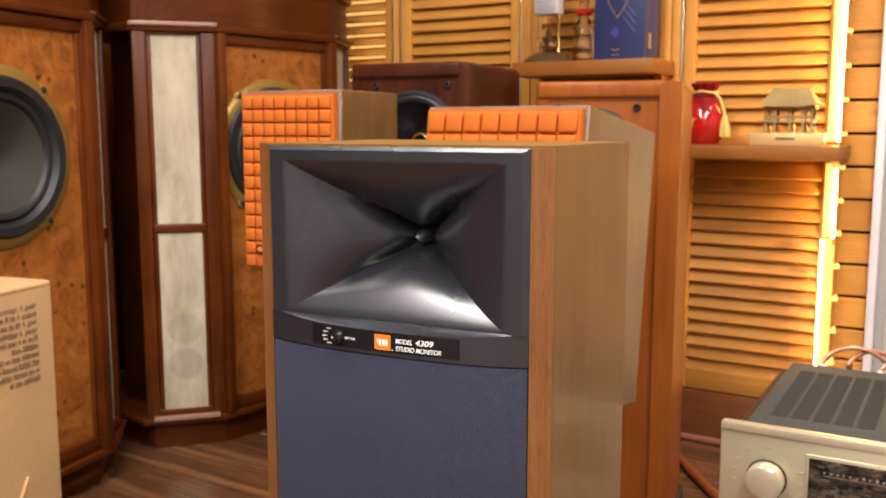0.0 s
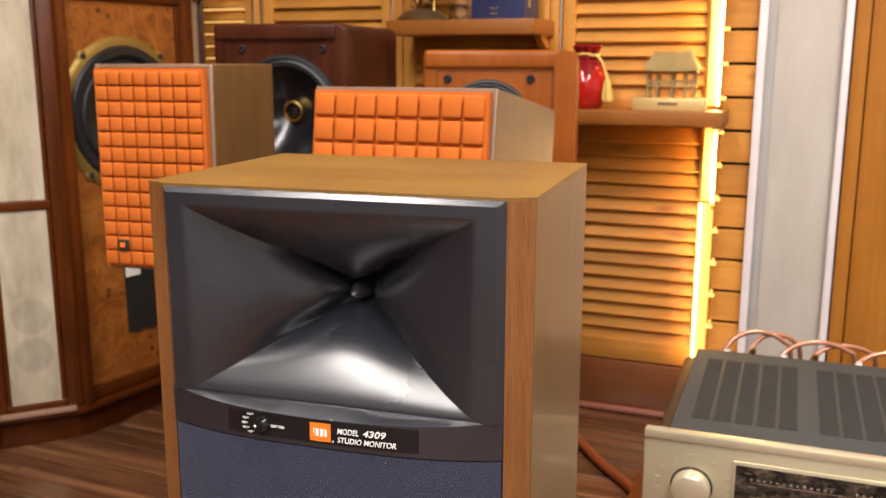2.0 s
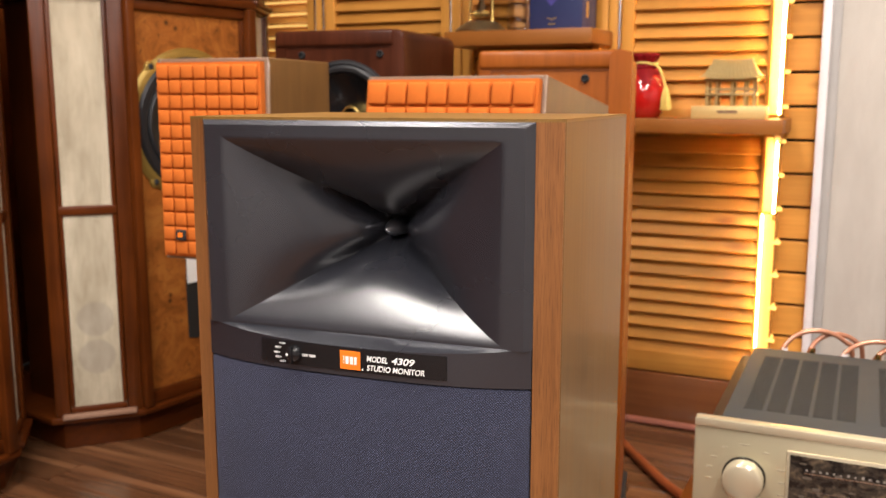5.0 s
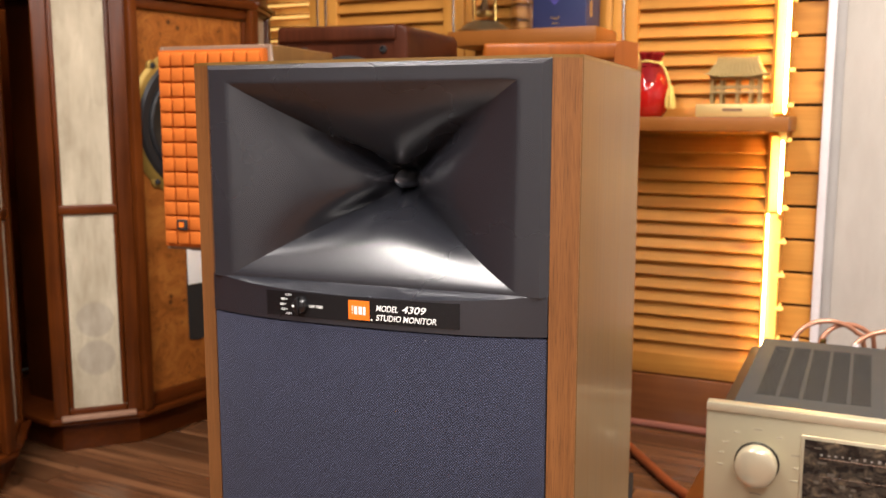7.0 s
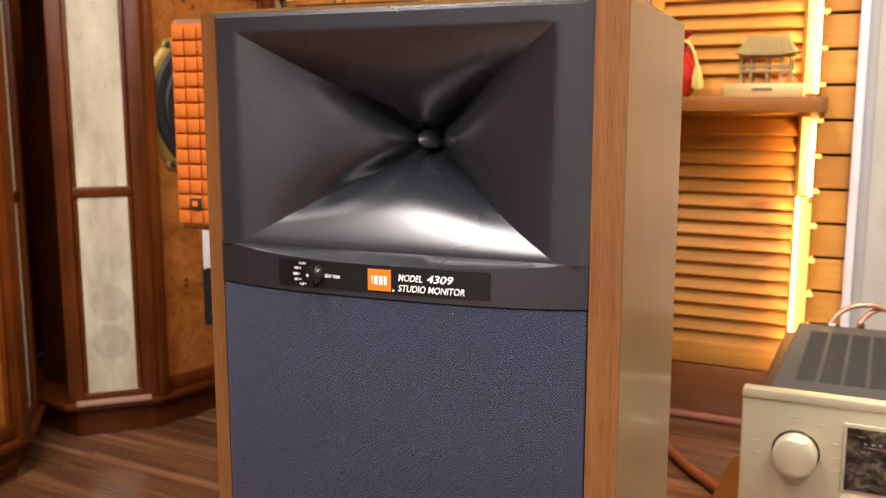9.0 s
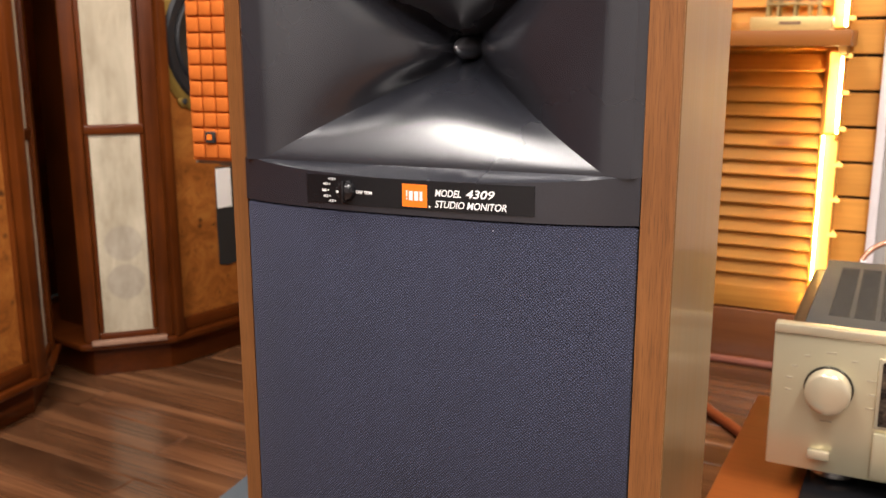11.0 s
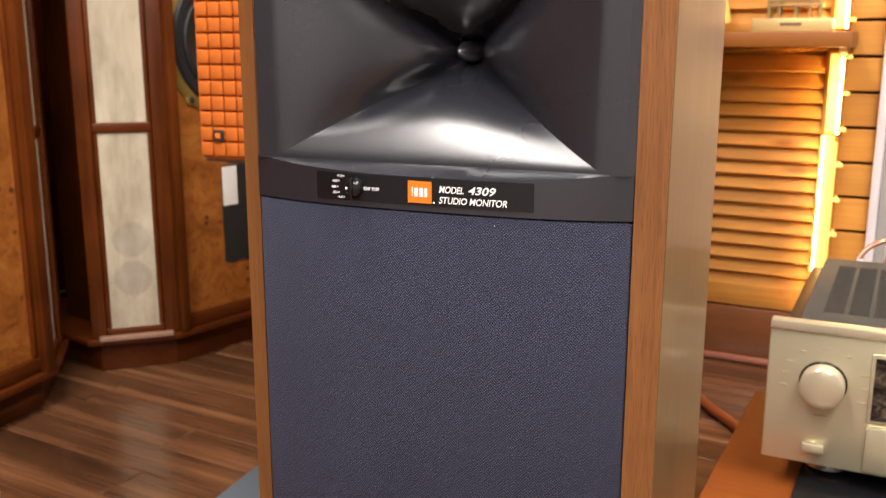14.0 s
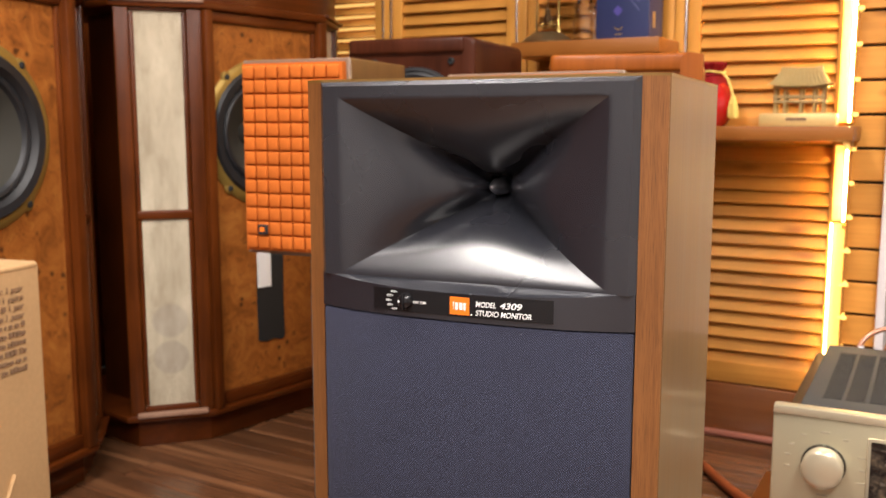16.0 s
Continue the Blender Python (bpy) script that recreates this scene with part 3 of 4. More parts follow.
def big_driver(t, m):
    bm = lathe([(0.150, 0.0), (0.150, 0.011), (0.182, 0.011), (0.191, 0.008), (0.197, 0.004), (0.197, 0.0)], 64)
    for k in range(4):
        a = radians(50 if k % 2 else -50) + (math.pi if k > 1 else 0)
        lathe([(0, 0.0085), (0.013, 0.0085), (0.017, 0.006), (0.018, 0.0)], 24, bm, pose(0.187 * math.cos(a), 0.187 * math.sin(a), 0))
    d = part("driver", bm, BRASS, t, "aged gold driver frame", m=m)
    part("gasket", lathe([(0.138, 0.004), (0.150, 0.019), (0.168, 0.020), (0.174, 0.011)], 64), RUBBER, d)
    part("surround", lathe([(0.118, 0.0), (0.124, 0.010), (0.131, 0.012), (0.138, 0.007), (0.141, 0.0)], 64), RUBBER, d)
    prof = [(0.034, -0.062)] + [(0.034 + 0.086 * k / 9, -0.062 + 0.064 * (k / 9) ** 0.85) for k in range(1, 10)]
    part("cone", lathe(prof, 64), CONE, d, "grey paper cone")
    part("dust_cap", lathe([(0, -0.036), (0.012, -0.038), (0.026, -0.049), (0.035, -0.062)], 40), CONE, d)
    for k in range(4):
        a = radians(50 if k % 2 else -50) + (math.pi if k > 1 else 0)
        part("bolt", lathe([(0, 0.0120), (0.005, 0.0120), (0.0078, 0.0105), (0.0078, 0.004)], 12, m=pose(0.190 * math.cos(a), 0.190 * math.sin(a), 0)), MATTE, d)
    return d


TURN_F = 34.0
cf, sf = math.cos(radians(TURN_F)), math.sin(radians(TURN_F))
BW, FW = 0.215, 0.21


def plan(grow, back_y=0.52):
    """The cabinet's outline from above, grown outwards."""
    g = grow
    e = BW + g * math.tan(radians(TURN_F / 2))
    fx, fy = BW + (FW) * cf + g, FW * sf + g * -0.2
    return [(-e, -g), (e, -g), (fx, fy), (fx, 0.36), (0.26, back_y + g), (-0.26, back_y + g), (-fx, 0.36), (-fx, fy)]


def tall_cabinet(m, label, dx):
    t = thing("tall_loudspeaker", m, label, "loudspeaker", "pair of tall loudspeakers")
    part("carcass", prism(plan(-0.085), 0.07, 1.14), MAHOG, t)
    part("plinth", prism(plan(-0.024), 0.0, 0.076, 0.003), MAHOG_X, t)
    part("base_moulding", prism(plan(0.014), 0.074, 0.092, 0.006), MAHOG_X, t, "worn pale-edged base moulding")
    part("cornice", prism(plan(0.012), 1.128, 1.150, 0.006), MAHOG_X, t)
    part("frieze", prism(plan(-0.004), 1.150, 1.262), MAHOG_X, t)
    part("top_slab", prism(plan(0.016), 1.262, 1.30, 0.006), MAHOG_X, t)
    front = pose(0, 0, 0)
    part("burr_panel", plate(rect(-BW + 0.02, BW - 0.02, 0.11, 1.105), circle(dx, 0.818, 0.151), 0.013, 0.024), BURL, t, "orange-brown burr veneer baffle", m=front)
    face_frame(t, front, 2 * BW, 0.092, 1.128, 0.026, 0.034, 0.028, proud=0.016, wide=0.004)
    big_driver(t, pose(dx, 0.013, 0.818, 90))
    worn = bpy.data.materials.get("worn_edge_wood") or plain("worn_edge_wood", (0.30, 0.17, 0.11), 0.3, grain=120, amount=0.25)
    for s in (-1, 1):
        fm = pose(s * (BW + FW * cf / 2), FW * sf / 2, 0, 0, 0, s * TURN_F)
        # pale wear on left facets; the right ones' darker wood stands for shade
        part("ledge", box(-0.088, 0.090, -0.020, 0.0, 0.086, 0.099, 0.004), worn if s < 0 else MAHOG_X, t, "worn pale ledge" if s < 0 else "", m=fm)
        part("cap", box(-0.112, 0.112, -0.018, 0.0, 1.141, 1.153, 0.004), worn if s < 0 else MAHOG_X, t, "worn pale cap moulding" if s < 0 else "", m=fm)
        face_frame(t, fm, FW, 0.092, 1.128, 0.036, 0.020, 0.008, 0.612)
        for nm, a, b in (("upper_grille", 0.622, 1.122), ("lower_grille", 0.108, 0.602)):
            part(nm, box(-0.070, 0.068, 0.008, 0.02, a, b), CREAM, t, "faded cream grille cloth", m=fm)
        for z in (0.238, 0.335):
            part("cloth_stain", lathe([(0, 0.0), (0.044, 0.0)], 32, m=pose(0.002, 0.0078, z, 90)), CREAM_STAIN, t, "round damp mark on the cloth", m=fm)
    return t


C2 = pose(-1.2455, 1.551, 0, 0, 0, 76.5)
cab = tall_cabinet(C2, "tall mahogany loudspeaker with burr panel and cream side grilles", -0.012)
tall_cabinet(pose(-1.364, 0.788, 0, 0, 0, 95), "tall mahogany loudspeaker with gold-rimmed driver, behind a carton", -0.056)
bm = bmesh.new()
random.seed(4)
pts = [(-0.046, 0.242), (-0.020, 0.236), (0.012, 0.240), (0.035, 0.233), (0.050, 0.238), (0.048, 0.36), (0.051, 0.50), (0.0, 0.497), (-0.044, 0.50), (-0.048, 0.38)]
lo = [bm.verts.new((x, 0.0125, z)) for x, z in pts]
hi = [bm.verts.new((x, 0.0095, z)) for x, z in pts]
bm.faces.new(lo), bm.faces.new(hi[::-1])
for i in range(len(pts)):
    j = (i + 1) % len(pts)
    bm.faces.new((lo[i], lo[j], hi[j], hi[i]))
part("felt_patch", bm, MATTE, cab, "ragged black felt patch")
part("paper_label", box(-0.047, 0.001, 0.006, 0.0085, 0.392, 0.495, 0.0006, 1), WHITE, cab, "white paper label")


# ---- the studio monitor in front ----
MON = pose(0, 0, 0.454)
mon = thing("studio_monitor", MON, "walnut studio monitor with black horn and navy cloth grille", "loudspeaker")


def bow(x, base=-0.001, rise=0.015):
    return base - rise * (1 - (abs(x) / 0.114) ** 3)


shell = [(-0.114, 0.0), (0.114, 0.0), (0.13, 0.008), (0.13, 0.203), (-0.13, 0.203), (-0.13, 0.008)]
part("top_panel", prism(shell, 0.4172, 0.419), WALNUT_X, mon, "satin walnut top", smooth=False)
for s in (-1, 1):
    fr = [(s * 0.1142, 0.0), (s * 0.1294, 0.0074), (s * 0.1294, 0.012), (s * 0.1142, 0.012)]
    part("front_edge", prism(fr if s > 0 else fr[::-1], 0.0, 0.4172), WALNUT_Z, mon, "bevelled walnut front edge", smooth=False)
    sd = [(s * 0.1294, 0.0078), (s * 0.13, 0.0082), (s * 0.13, 0.203), (s * 0.112, 0.203), (s * 0.112, 0.0125)]
    part("side_panel", prism(sd if s > 0 else sd[::-1], 0.0, 0.4172), WALNUT_PALE, mon, "satin walnut side", smooth=False)
part("bottom_panel", box(-0.112, 0.112, 0.0, 0.203, 0, 0.016), WALNUT_X, mon)
part("back_panel", box(-0.112, 0.112, 0.19, 0.202, 0.016, 0.417), MATTE, mon)
part("inner_box", box(-0.1135, 0.1135, 0.004, 0.188, 0.012, 0.26), MATTE, mon)


def horn():
    """Flat black baffle that flares back to a round throat; every wall swells inwards, so that the deep part is a four-pointed star."""
    bm = bmesh.new()
    n, steps = 28, 52
    zc, wx, wz, r0, depth = 0.3445, 0.0955, 0.0608, 0.0076, 0.072

    def ring(fn):
        return [bm.verts.new(fn(side, -1 + 2 * k / n)) for side in range(4) for k in range(n)]

    def corner(side, v):
        return {0: (v, 1), 1: (1, -v), 2: (-v, -1), 3: (-1, v)}[side]

    def level(x0, x1, z0, z1, y):
        def fn(side, v):
            a, b = corner(side, v)
            return ((x0 + x1) / 2 + a * (x1 - x0) / 2, y, (z0 + z1) / 2 + b * (z1 - z0) / 2)
        return fn

    rings = [ring(level(-0.114, 0.114, 0.2815, 0.4172, 0.003)), ring(level(-0.114, 0.114, 0.2815, 0.4172, 0.0)), ring(level(-0.1096, 0.1096, 0.2815, 0.4140, -0.005)),
             ring(level(-wx - 0.003, wx + 0.003, zc - wz - 0.0006, zc + wz + 0.002, -0.005))]
    for i in range(steps + 1):
        q = i / steps
        s = 1 - q
        upper = 0.42 * q + 0.58 * q ** 1.75
        lower = 0.12 * q + 0.88 * q ** 1.65
        swell = math.sin(math.pi * s ** SWELL_AT) ** 1.4

        def fn(side, v, s=s, q=q, upper=upper, lower=lower, swell=swell):
            a, b = corner(side, v)
            # the lower lip rolls over more softly than the upper one
            u = 0.5 + 0.5 * b
            y = -0.005 + depth * (lower + (upper - lower) * u * u * (3 - 2 * u))
            hx, hz = r0 + (wx - r0) * s, r0 + (wz - r0) * s
            ridge = (1 - v * v) ** 1.5
            px, pz = a * hx, b * hz
            if side in (1, 3):
                px *= 1 - SWELL_X * swell * ridge
            else:
                pz *= 1 - (SWELL_Z if side == 0 else SWELL_LOW) * swell * ridge
            c = max(0.0, 1 - s / 0.10)
            c = c * c * (3 - 2 * c)
            ang = math.atan2(b, a)
            rr = r0 + 0.35 * s * wz
            px, pz = px * (1 - c) + rr * math.cos(ang) * c, pz * (1 - c) + rr * math.sin(ang) * c
            return (px, y, zc - 0.001 * q + pz)
        rings.append(ring(fn))
    for a, b in zip(rings, rings[1:]):
        m4 = len(a)
        for i in range(m4):
            bm.faces.new((a[i], a[(i + 1) % m4], b[(i + 1) % m4], b[i]))
    return bm, rings, n


# how far the walls swell towards the axis, and where along their length
SWELL_X, SWELL_Z, SWELL_LOW, SWELL_AT = 0.46, 0.44, 0.26, 0.34
bm, rings, n = horn()
for a, b in zip(rings[3:], rings[4:]):
    for c in range(4):
        e = bm.edges.get((a[c * n], b[c * n]))
        if e:
            e.smooth = False
bmesh.ops.recalc_face_normals(bm, faces=bm.faces[:])
me = bpy.data.meshes.new("horn")
for f in bm.faces:
    f.smooth = True
for a in rings[1:3]:
    for i in range(4 * n):
        e = bm.edges.get((a[i], a[(i + 1) % (4 * n)]))
        if e:
            e.smooth = False
for c in range(4):
    e = bm.edges.get((rings[1][c * n], rings[2][c * n]))
    if e:
        e.smooth = False
bm.to_mesh(me)
bm.free()
me.materials.append(BAFFLE)
hornob = new("horn", me)
hornob.parent = mon
hornob["label"] = "moulded satin black horn"
part("throat", lathe([(0.0080, 0.0), (0.0078, -0.02), (0, -0.02)], 32, m=pose(0, 0.0668, 0.3435, 90)), BLACK, hornob)
part("phase_plug", lathe([(0, 0.0125), (0.0010, 0.0118), (0.0045, 0.004), (0.0064, -0.003), (0.0068, -0.016)], 40, m=pose(0, 0.0530, 0.3435, 90)), PLUG, hornob, "glossy black phase plug")

N = 28
bm = bmesh.new()
rows_ = []
for k in range(N + 1):
    x = -0.1138 + 0.2276 * k / N
    y, u = bow(x), min(1.0, abs(x) / 0.1050)
    zt = 0.2819 - 0.0052 * (1 - u * u) ** 0.8
    rows_.append([bm.verts.new(p) for p in ((x, 0.03, 0.258), (x, y, 0.258), (x, y, zt), (x, max(-0.0049, y), 0.2821), (x, 0.03, 0.2821))])
for a, b in zip(rows_, rows_[1:]):
    for i in range(5):
        bm.faces.new((a[i], a[(i + 1) % 5], b[(i + 1) % 5], b[i]))
bm.faces.new(rows_[0]), bm.faces.new(rows_[-1][::-1])
part("lower_baffle", bm, BAFFLE, mon, "bowed black lower baffle with a crescent ledge", angle=25)
arc = [(-0.1134 + 0.2268 * k / N, bow(-0.1134 + 0.2268 * k / N, -0.0008)) for k in range(N + 1)]
part("grille", prism(arc + [(0.1134, 0.006), (-0.1134, 0.006)], 0.010, 0.2572, 0.0016, 2), NAVY, mon, "bowed navy cloth grille", angle=30)


def bowed_strip(x0, x1, z0, z1, proud, thick=0.0012, k=16):
    xs = [x0 + (x1 - x0) * i / k for i in range(k + 1)]
    return prism([(x, bow(x) - proud) for x in xs] + [(x, bow(x) - proud + thick) for x in xs[::-1]], z0, z1)


badge = part("badge", bowed_strip(-0.0655, 0.0645, 0.2612, 0.2765, 0.0006), BLACK, mon, "gloss black badge strip", angle=30)
part("emblem", bowed_strip(-0.0064, 0.0077, 0.2626, 0.2745, 0.0009, 0.0006, 4), LOGO, badge, "orange square emblem", angle=30)
for x, w, z0, z1 in ((-0.0040, 0.0006, 0.2680, 0.2712), (-0.0040, 0.0006, 0.2664, 0.2672), (-0.0024, 0.0020, 0.2660, 0.2709), (0.0006, 0.0022, 0.2660, 0.2709), (0.0036, 0.0016, 0.2660, 0.2709)):
    part("emblem_bar", bowed_strip(x, x + w, z0, z1, 0.0011, 0.0004, 2), WHITE, badge, "white bar", angle=30)


def badge_text(text, cap, x, z, width, slant=0.0, fat=0.0, right=False):
    """Raised white lettering of that cap height and width, bent to the badge."""
    ob = letters(text, cap * 1.42, WHITE, badge, Matrix(), slant, fat * cap, "LEFT", 0.0001)
    xs = [v.co.x for v in ob.data.vertices]
    k = width / (max(xs) - min(xs))
    for v in ob.data.vertices:
        px = x + (v.co.x - min(xs)) * k - (width if right else 0)
        v.co = (px, bow(px) - 0.0009 - v.co.z, z + v.co.y)
    ob.matrix_local = Matrix()
    return ob


badge_text("MODEL", 0.0036, 0.0122, 0.2690, 0.0142, 0.2, 0.016)
badge_text("4309", 0.0041, 0.0291, 0.2690, 0.0152, 0.22, 0.022)
badge_text("STUDIO MONITOR", 0.0036, 0.0122, 0.2632, 0.0384, 0.2, 0.016)
badge_text("UHF TRIM", 0.0017, -0.0336, 0.2676, 0.0094, 0.0, 0.03)
for txt, x, z in (("+1.0", -0.0464, 0.2737), ("+0.5", -0.0498, 0.2708), ("0dB", -0.0508, 0.2674), ("-0.5", -0.0498, 0.2643), ("-1.0", -0.0464, 0.2618)):
    badge_text(txt, 0.00145, x - 0.0014, z + 0.0002, 0.0033 if "." in txt else 0.0029, 0.0, 0.03, True)
    part("scale_dot", bowed_strip(x - 0.0008, x - 0.0001, z + 0.0006, z + 0.0013, 0.0008, 0.0004, 2), WHITE, badge)
KX = -0.0398
knob = part("trim_knob", lathe([(0, 0.0046), (0.003, 0.0044), (0.0046, 0.0034), (0.0054, 0.0016), (0.0056, 0.0)], 32, m=pose(KX, bow(KX) - 0.0004, 0.2686, 90)), BLACK, badge, "round black trim knob")
part("grip", box(-0.0009, 0.0009, -0.0060, -0.002, -0.0058, 0.0058, 0.0006), BLACK, knob, m=pose(KX, bow(KX), 0.2686))
part("pointer", lathe([(0, 0.0004), (0.0008, 0.0), ], 12, m=pose(KX - 0.0031, bow(KX) - 0.0049, 0.2686, 90)), WHITE, knob)
part("emblem_dot", bowed_strip(0.0086, 0.0095, 0.2628, 0.2637, 0.0008, 0.0004, 2), WHITE, badge)


def stand(m, h, w, d, label, base=(0.30, 0.34)):
    t = thing("speaker_stand", m, label, "stand", "speaker stands")
    part("base_plate", box(-base[0] / 2, base[0] / 2, -base[1] / 2, base[1] / 2, 0, 0.012, 0.004), GREYMETAL, t)
    part("column", box(-0.03, 0.03, -0.03, 0.03, 0.012, h - 0.006, 0.012, 3), GREYMETAL, t)
    part("top_plate", box(-w / 2, w / 2, -d / 2, d / 2, h - 0.006, h, 0.002), GREYMETAL, t)
    return t


stand(pose(0, 0.10, 0), 0.454, 0.20, 0.16, "grey steel speaker stand under the walnut monitor", (0.24, 0.24))


# ---- orange-fronted loudspeakers ----
def foam_speaker(m, w, h, d, cols, rows, label):
    t = thing("bookshelf_speaker", m, label, "loudspeaker", "orange-fronted loudspeakers")
    part("cabinet", box(-w / 2, w / 2, 0.0, d, 0, h, 0.0015, 1), WALNUT_PALE, t, "walnut veneer cabinet")
    bm = bmesh.new()
    e = 0.0065
    for a in ((-w / 2, -w / 2 + e, 0, h), (w / 2 - e, w / 2, 0, h), (-w / 2 + e, w / 2 - e, 0, e), (-w / 2 + e, w / 2 - e, h - e, h)):
        box(a[0], a[1], -0.004, 0.0005, a[2], a[3], 0.001, 1, bm)
    part("front_edging", bm, plain("worn_edge_veneer", (0.20, 0.13, 0.085), 0.5), t, "pale edging round the front")
    iw, ih = w - 2 * e - 0.006, h - 2 * e - 0.006
    cw, ch, g, gx = iw / cols, ih / rows, 0.105 * ih / rows, 0.085 * iw / cols
    proto = bmesh.new()
    x0, x1, z0, z1 = -cw / 2 + gx / 2, cw / 2 - gx / 2, -ch / 2 + g / 2, ch / 2 - g / 2
    box(x0, x1, -0.024, -0.010, z0, z1, min(cw, ch) * 0.10, 2, proto)
    pm = bpy.data.meshes.new("cell")
    proto.to_mesh(pm)
    proto.free()
    fb = box(-w / 2 + e, w / 2 - e, -0.0172, -0.001, e, h - e)
    for i in range(cols):
        for j in range(rows):
            before = len(fb.verts)
            fb.from_mesh(pm)
            fb.verts.ensure_lookup_table()
            bmesh.ops.translate(fb, verts=fb.verts[before:], vec=(-iw / 2 + cw * (i + 0.5), 0, e + 0.003 + ch * (j + 0.5)))
    bpy.data.meshes.remove(pm)
    foam = part("foam_grille", fb, ORANGE, t, "orange sculpted foam grille", angle=60)
    lx, lz, ls = -iw / 2 + cw * 1.55, e + ch * 1.55, ch * 0.36
    part("badge", box(lx - ls, lx + ls, -0.0285, -0.02, lz - ls, lz + ls, 0.001, 1), MATTE, foam, "small black square badge")
    part("badge_mark", box(lx - ls * 0.5, lx + ls * 0.5, -0.0292, -0.028, lz - ls * 0.4, lz + ls * 0.5), LOGO, foam)
    return t


S52 = pose(-0.612, 0.728, 0.625, 0, 0, 3)
foam_speaker(S52, 0.198, 0.322, 0.216, 8, 13, "small walnut loudspeaker with an orange foam grille on a stand")
stand(pose(-0.617, 0.835, 0, 0, 0, 3), 0.625, 0.15, 0.17, "grey steel stand under the small orange-fronted loudspeaker", (0.30, 0.36))
TILT82 = 8.0
S82 = pose(-0.201, 0.716, 0.447, 0, 0, ROOM) @ pose(0, 0, 0, 0) @ pose(0, -0.066, 0, -TILT82)
foam_speaker(S82, 0.275, 0.473, 0.305, 8, 13, "walnut loudspeaker with an orange foam grille, tilted back")
t = thing("low_speaker_stand", pose(-0.21, 0.80, 0, 0, 0, ROOM), "black steel frame stand tilting the loudspeaker back", "stand", "speaker stands")
for s in (-1, 1):
    part("side_frame", tube([(s * 0.11, -0.14, 0.006), (s * 0.11, -0.12, 0.435), (s * 0.11, 0.13, 0.398), (s * 0.11, 0.16, 0.006)], 0.006, 8, smooth=3), MATTE, t)
part("cross_bar", box(-0.11, 0.11, -0.145, -0.135, 0.0, 0.012), MATTE, t)


# ---- floor-standing loudspeakers behind ----
def column_speaker(m, w, d, h, wood_mat, label, dr, dz, gold, dx, post=0.0):
    t = thing("floor_speaker", m, label, "loudspeaker", "floor-standing loudspeakers")
    r = 0.020
    pts = []
    for cx, a0 in ((w / 2 - r, 0), (-w / 2 + r, 90)):
        pts += [(cx + r * math.cos(radians(a0 + 15 * k)), h - r + r * math.sin(radians(a0 + 15 * k))) for k in range(7)]
    pts += [(-w / 2, 0.03), (w / 2, 0.03)]
    bm = bmesh.new()
    lo = [bm.verts.new((x, 0.056, z)) for x, z in pts]
    hi = [bm.verts.new((x, d, z)) for x, z in pts]
    bm.faces.new(lo), bm.faces.new(hi[::-1])
    for i in range(len(pts)):
        j = (i + 1) % len(pts)
        bm.faces.new((lo[i], lo[j], hi[j], hi[i]))
    part("cabinet", bm, wood_mat, t, angle=50)
    part("front_frame", plate(pts, rect(-w / 2 + 0.026, w / 2 - 0.030, 0.06, h - 0.036), -0.006, 0.056, 0.006), wood_mat, t, "rounded frame round the front", angle=50)
    part("top_lip", box(-w / 2 + 0.003, w / 2 - 0.024, -0.0115, 0.02, h - 0.034, h + 0.0008, 0.0075, 3), wood_mat, t, "overhanging rounded lip")
    part("front_board", plate(rect(-w / 2 + 0.0262, w / 2 - 0.0302, 0.0602, h - 0.0362), circle(dx, dz, dr * 0.945), -0.0035, 0.05), wood_mat, t)
    if post:
        bm = bmesh.new()
        r2 = 0.016
        prof = [(w / 2 + 0.0008, 0.04), (w / 2 + 0.0008, h - 0.004)] + [(w / 2 - post + r2 - r2 * math.sin(radians(15 * k)), h + 0.0008 - r2 + r2 * math.cos(radians(15 * k))) for k in range(7)] + [(w / 2 - post, 0.04)]
        lo2 = [bm.verts.new((x, -0.013, z)) for x, z in prof]
        hi2 = [bm.verts.new((x, 0.05, z)) for x, z in prof]
        bm.faces.new(lo2), bm.faces.new(hi2[::-1])
        for i in range(len(prof)):
            j = (i + 1) % len(prof)
            bm.faces.new((lo2[i], lo2[j], hi2[j], hi2[i]))
        part("corner_post", bm, wood_mat, t, "rounded corner post", angle=50)
    part("base", box(-w / 2 - 0.01, w / 2 + 0.01, -0.01, d, 0.0, 0.03, 0.005), MATTE, t)
    for s in (-1, 1):
        part("grille_peg", lathe([(0, 0.002), (0.004, 0.001), (0.0055, 0.006), (0.0072, 0.005), (0.0078, 0.0)], 20, m=pose(s * w * (0.30 if w > 0.3 else 0.27) + (0.006 if w > 0.3 else -0.018), -0.004, h - 0.051, 90)), MATTE, t)
    dm = pose(dx, -0.004, dz, 90)
    drv = part("driver", lathe([(dr * 0.93, -0.01), (dr * 0.93, 0.009), (dr * 0.985, 0.008), (dr, 0.0)], 56), RUBBER, t, "black driver", m=dm)
    part("surround", lathe([(dr * 0.76, 0.0), (dr * 0.80, 0.008), (dr * 0.86, 0.0095), (dr * 0.91, 0.006), (dr * 0.94, 0.004)], 56), RUBBER, drv)
    part("cone", lathe([(dr * 0.18, -dr * 0.38), (dr * 0.34, -dr * 0.33), (dr * 0.55, -dr * 0.20), (dr * 0.77, 0.001)], 56), BLACK, drv, "glossy black cone")
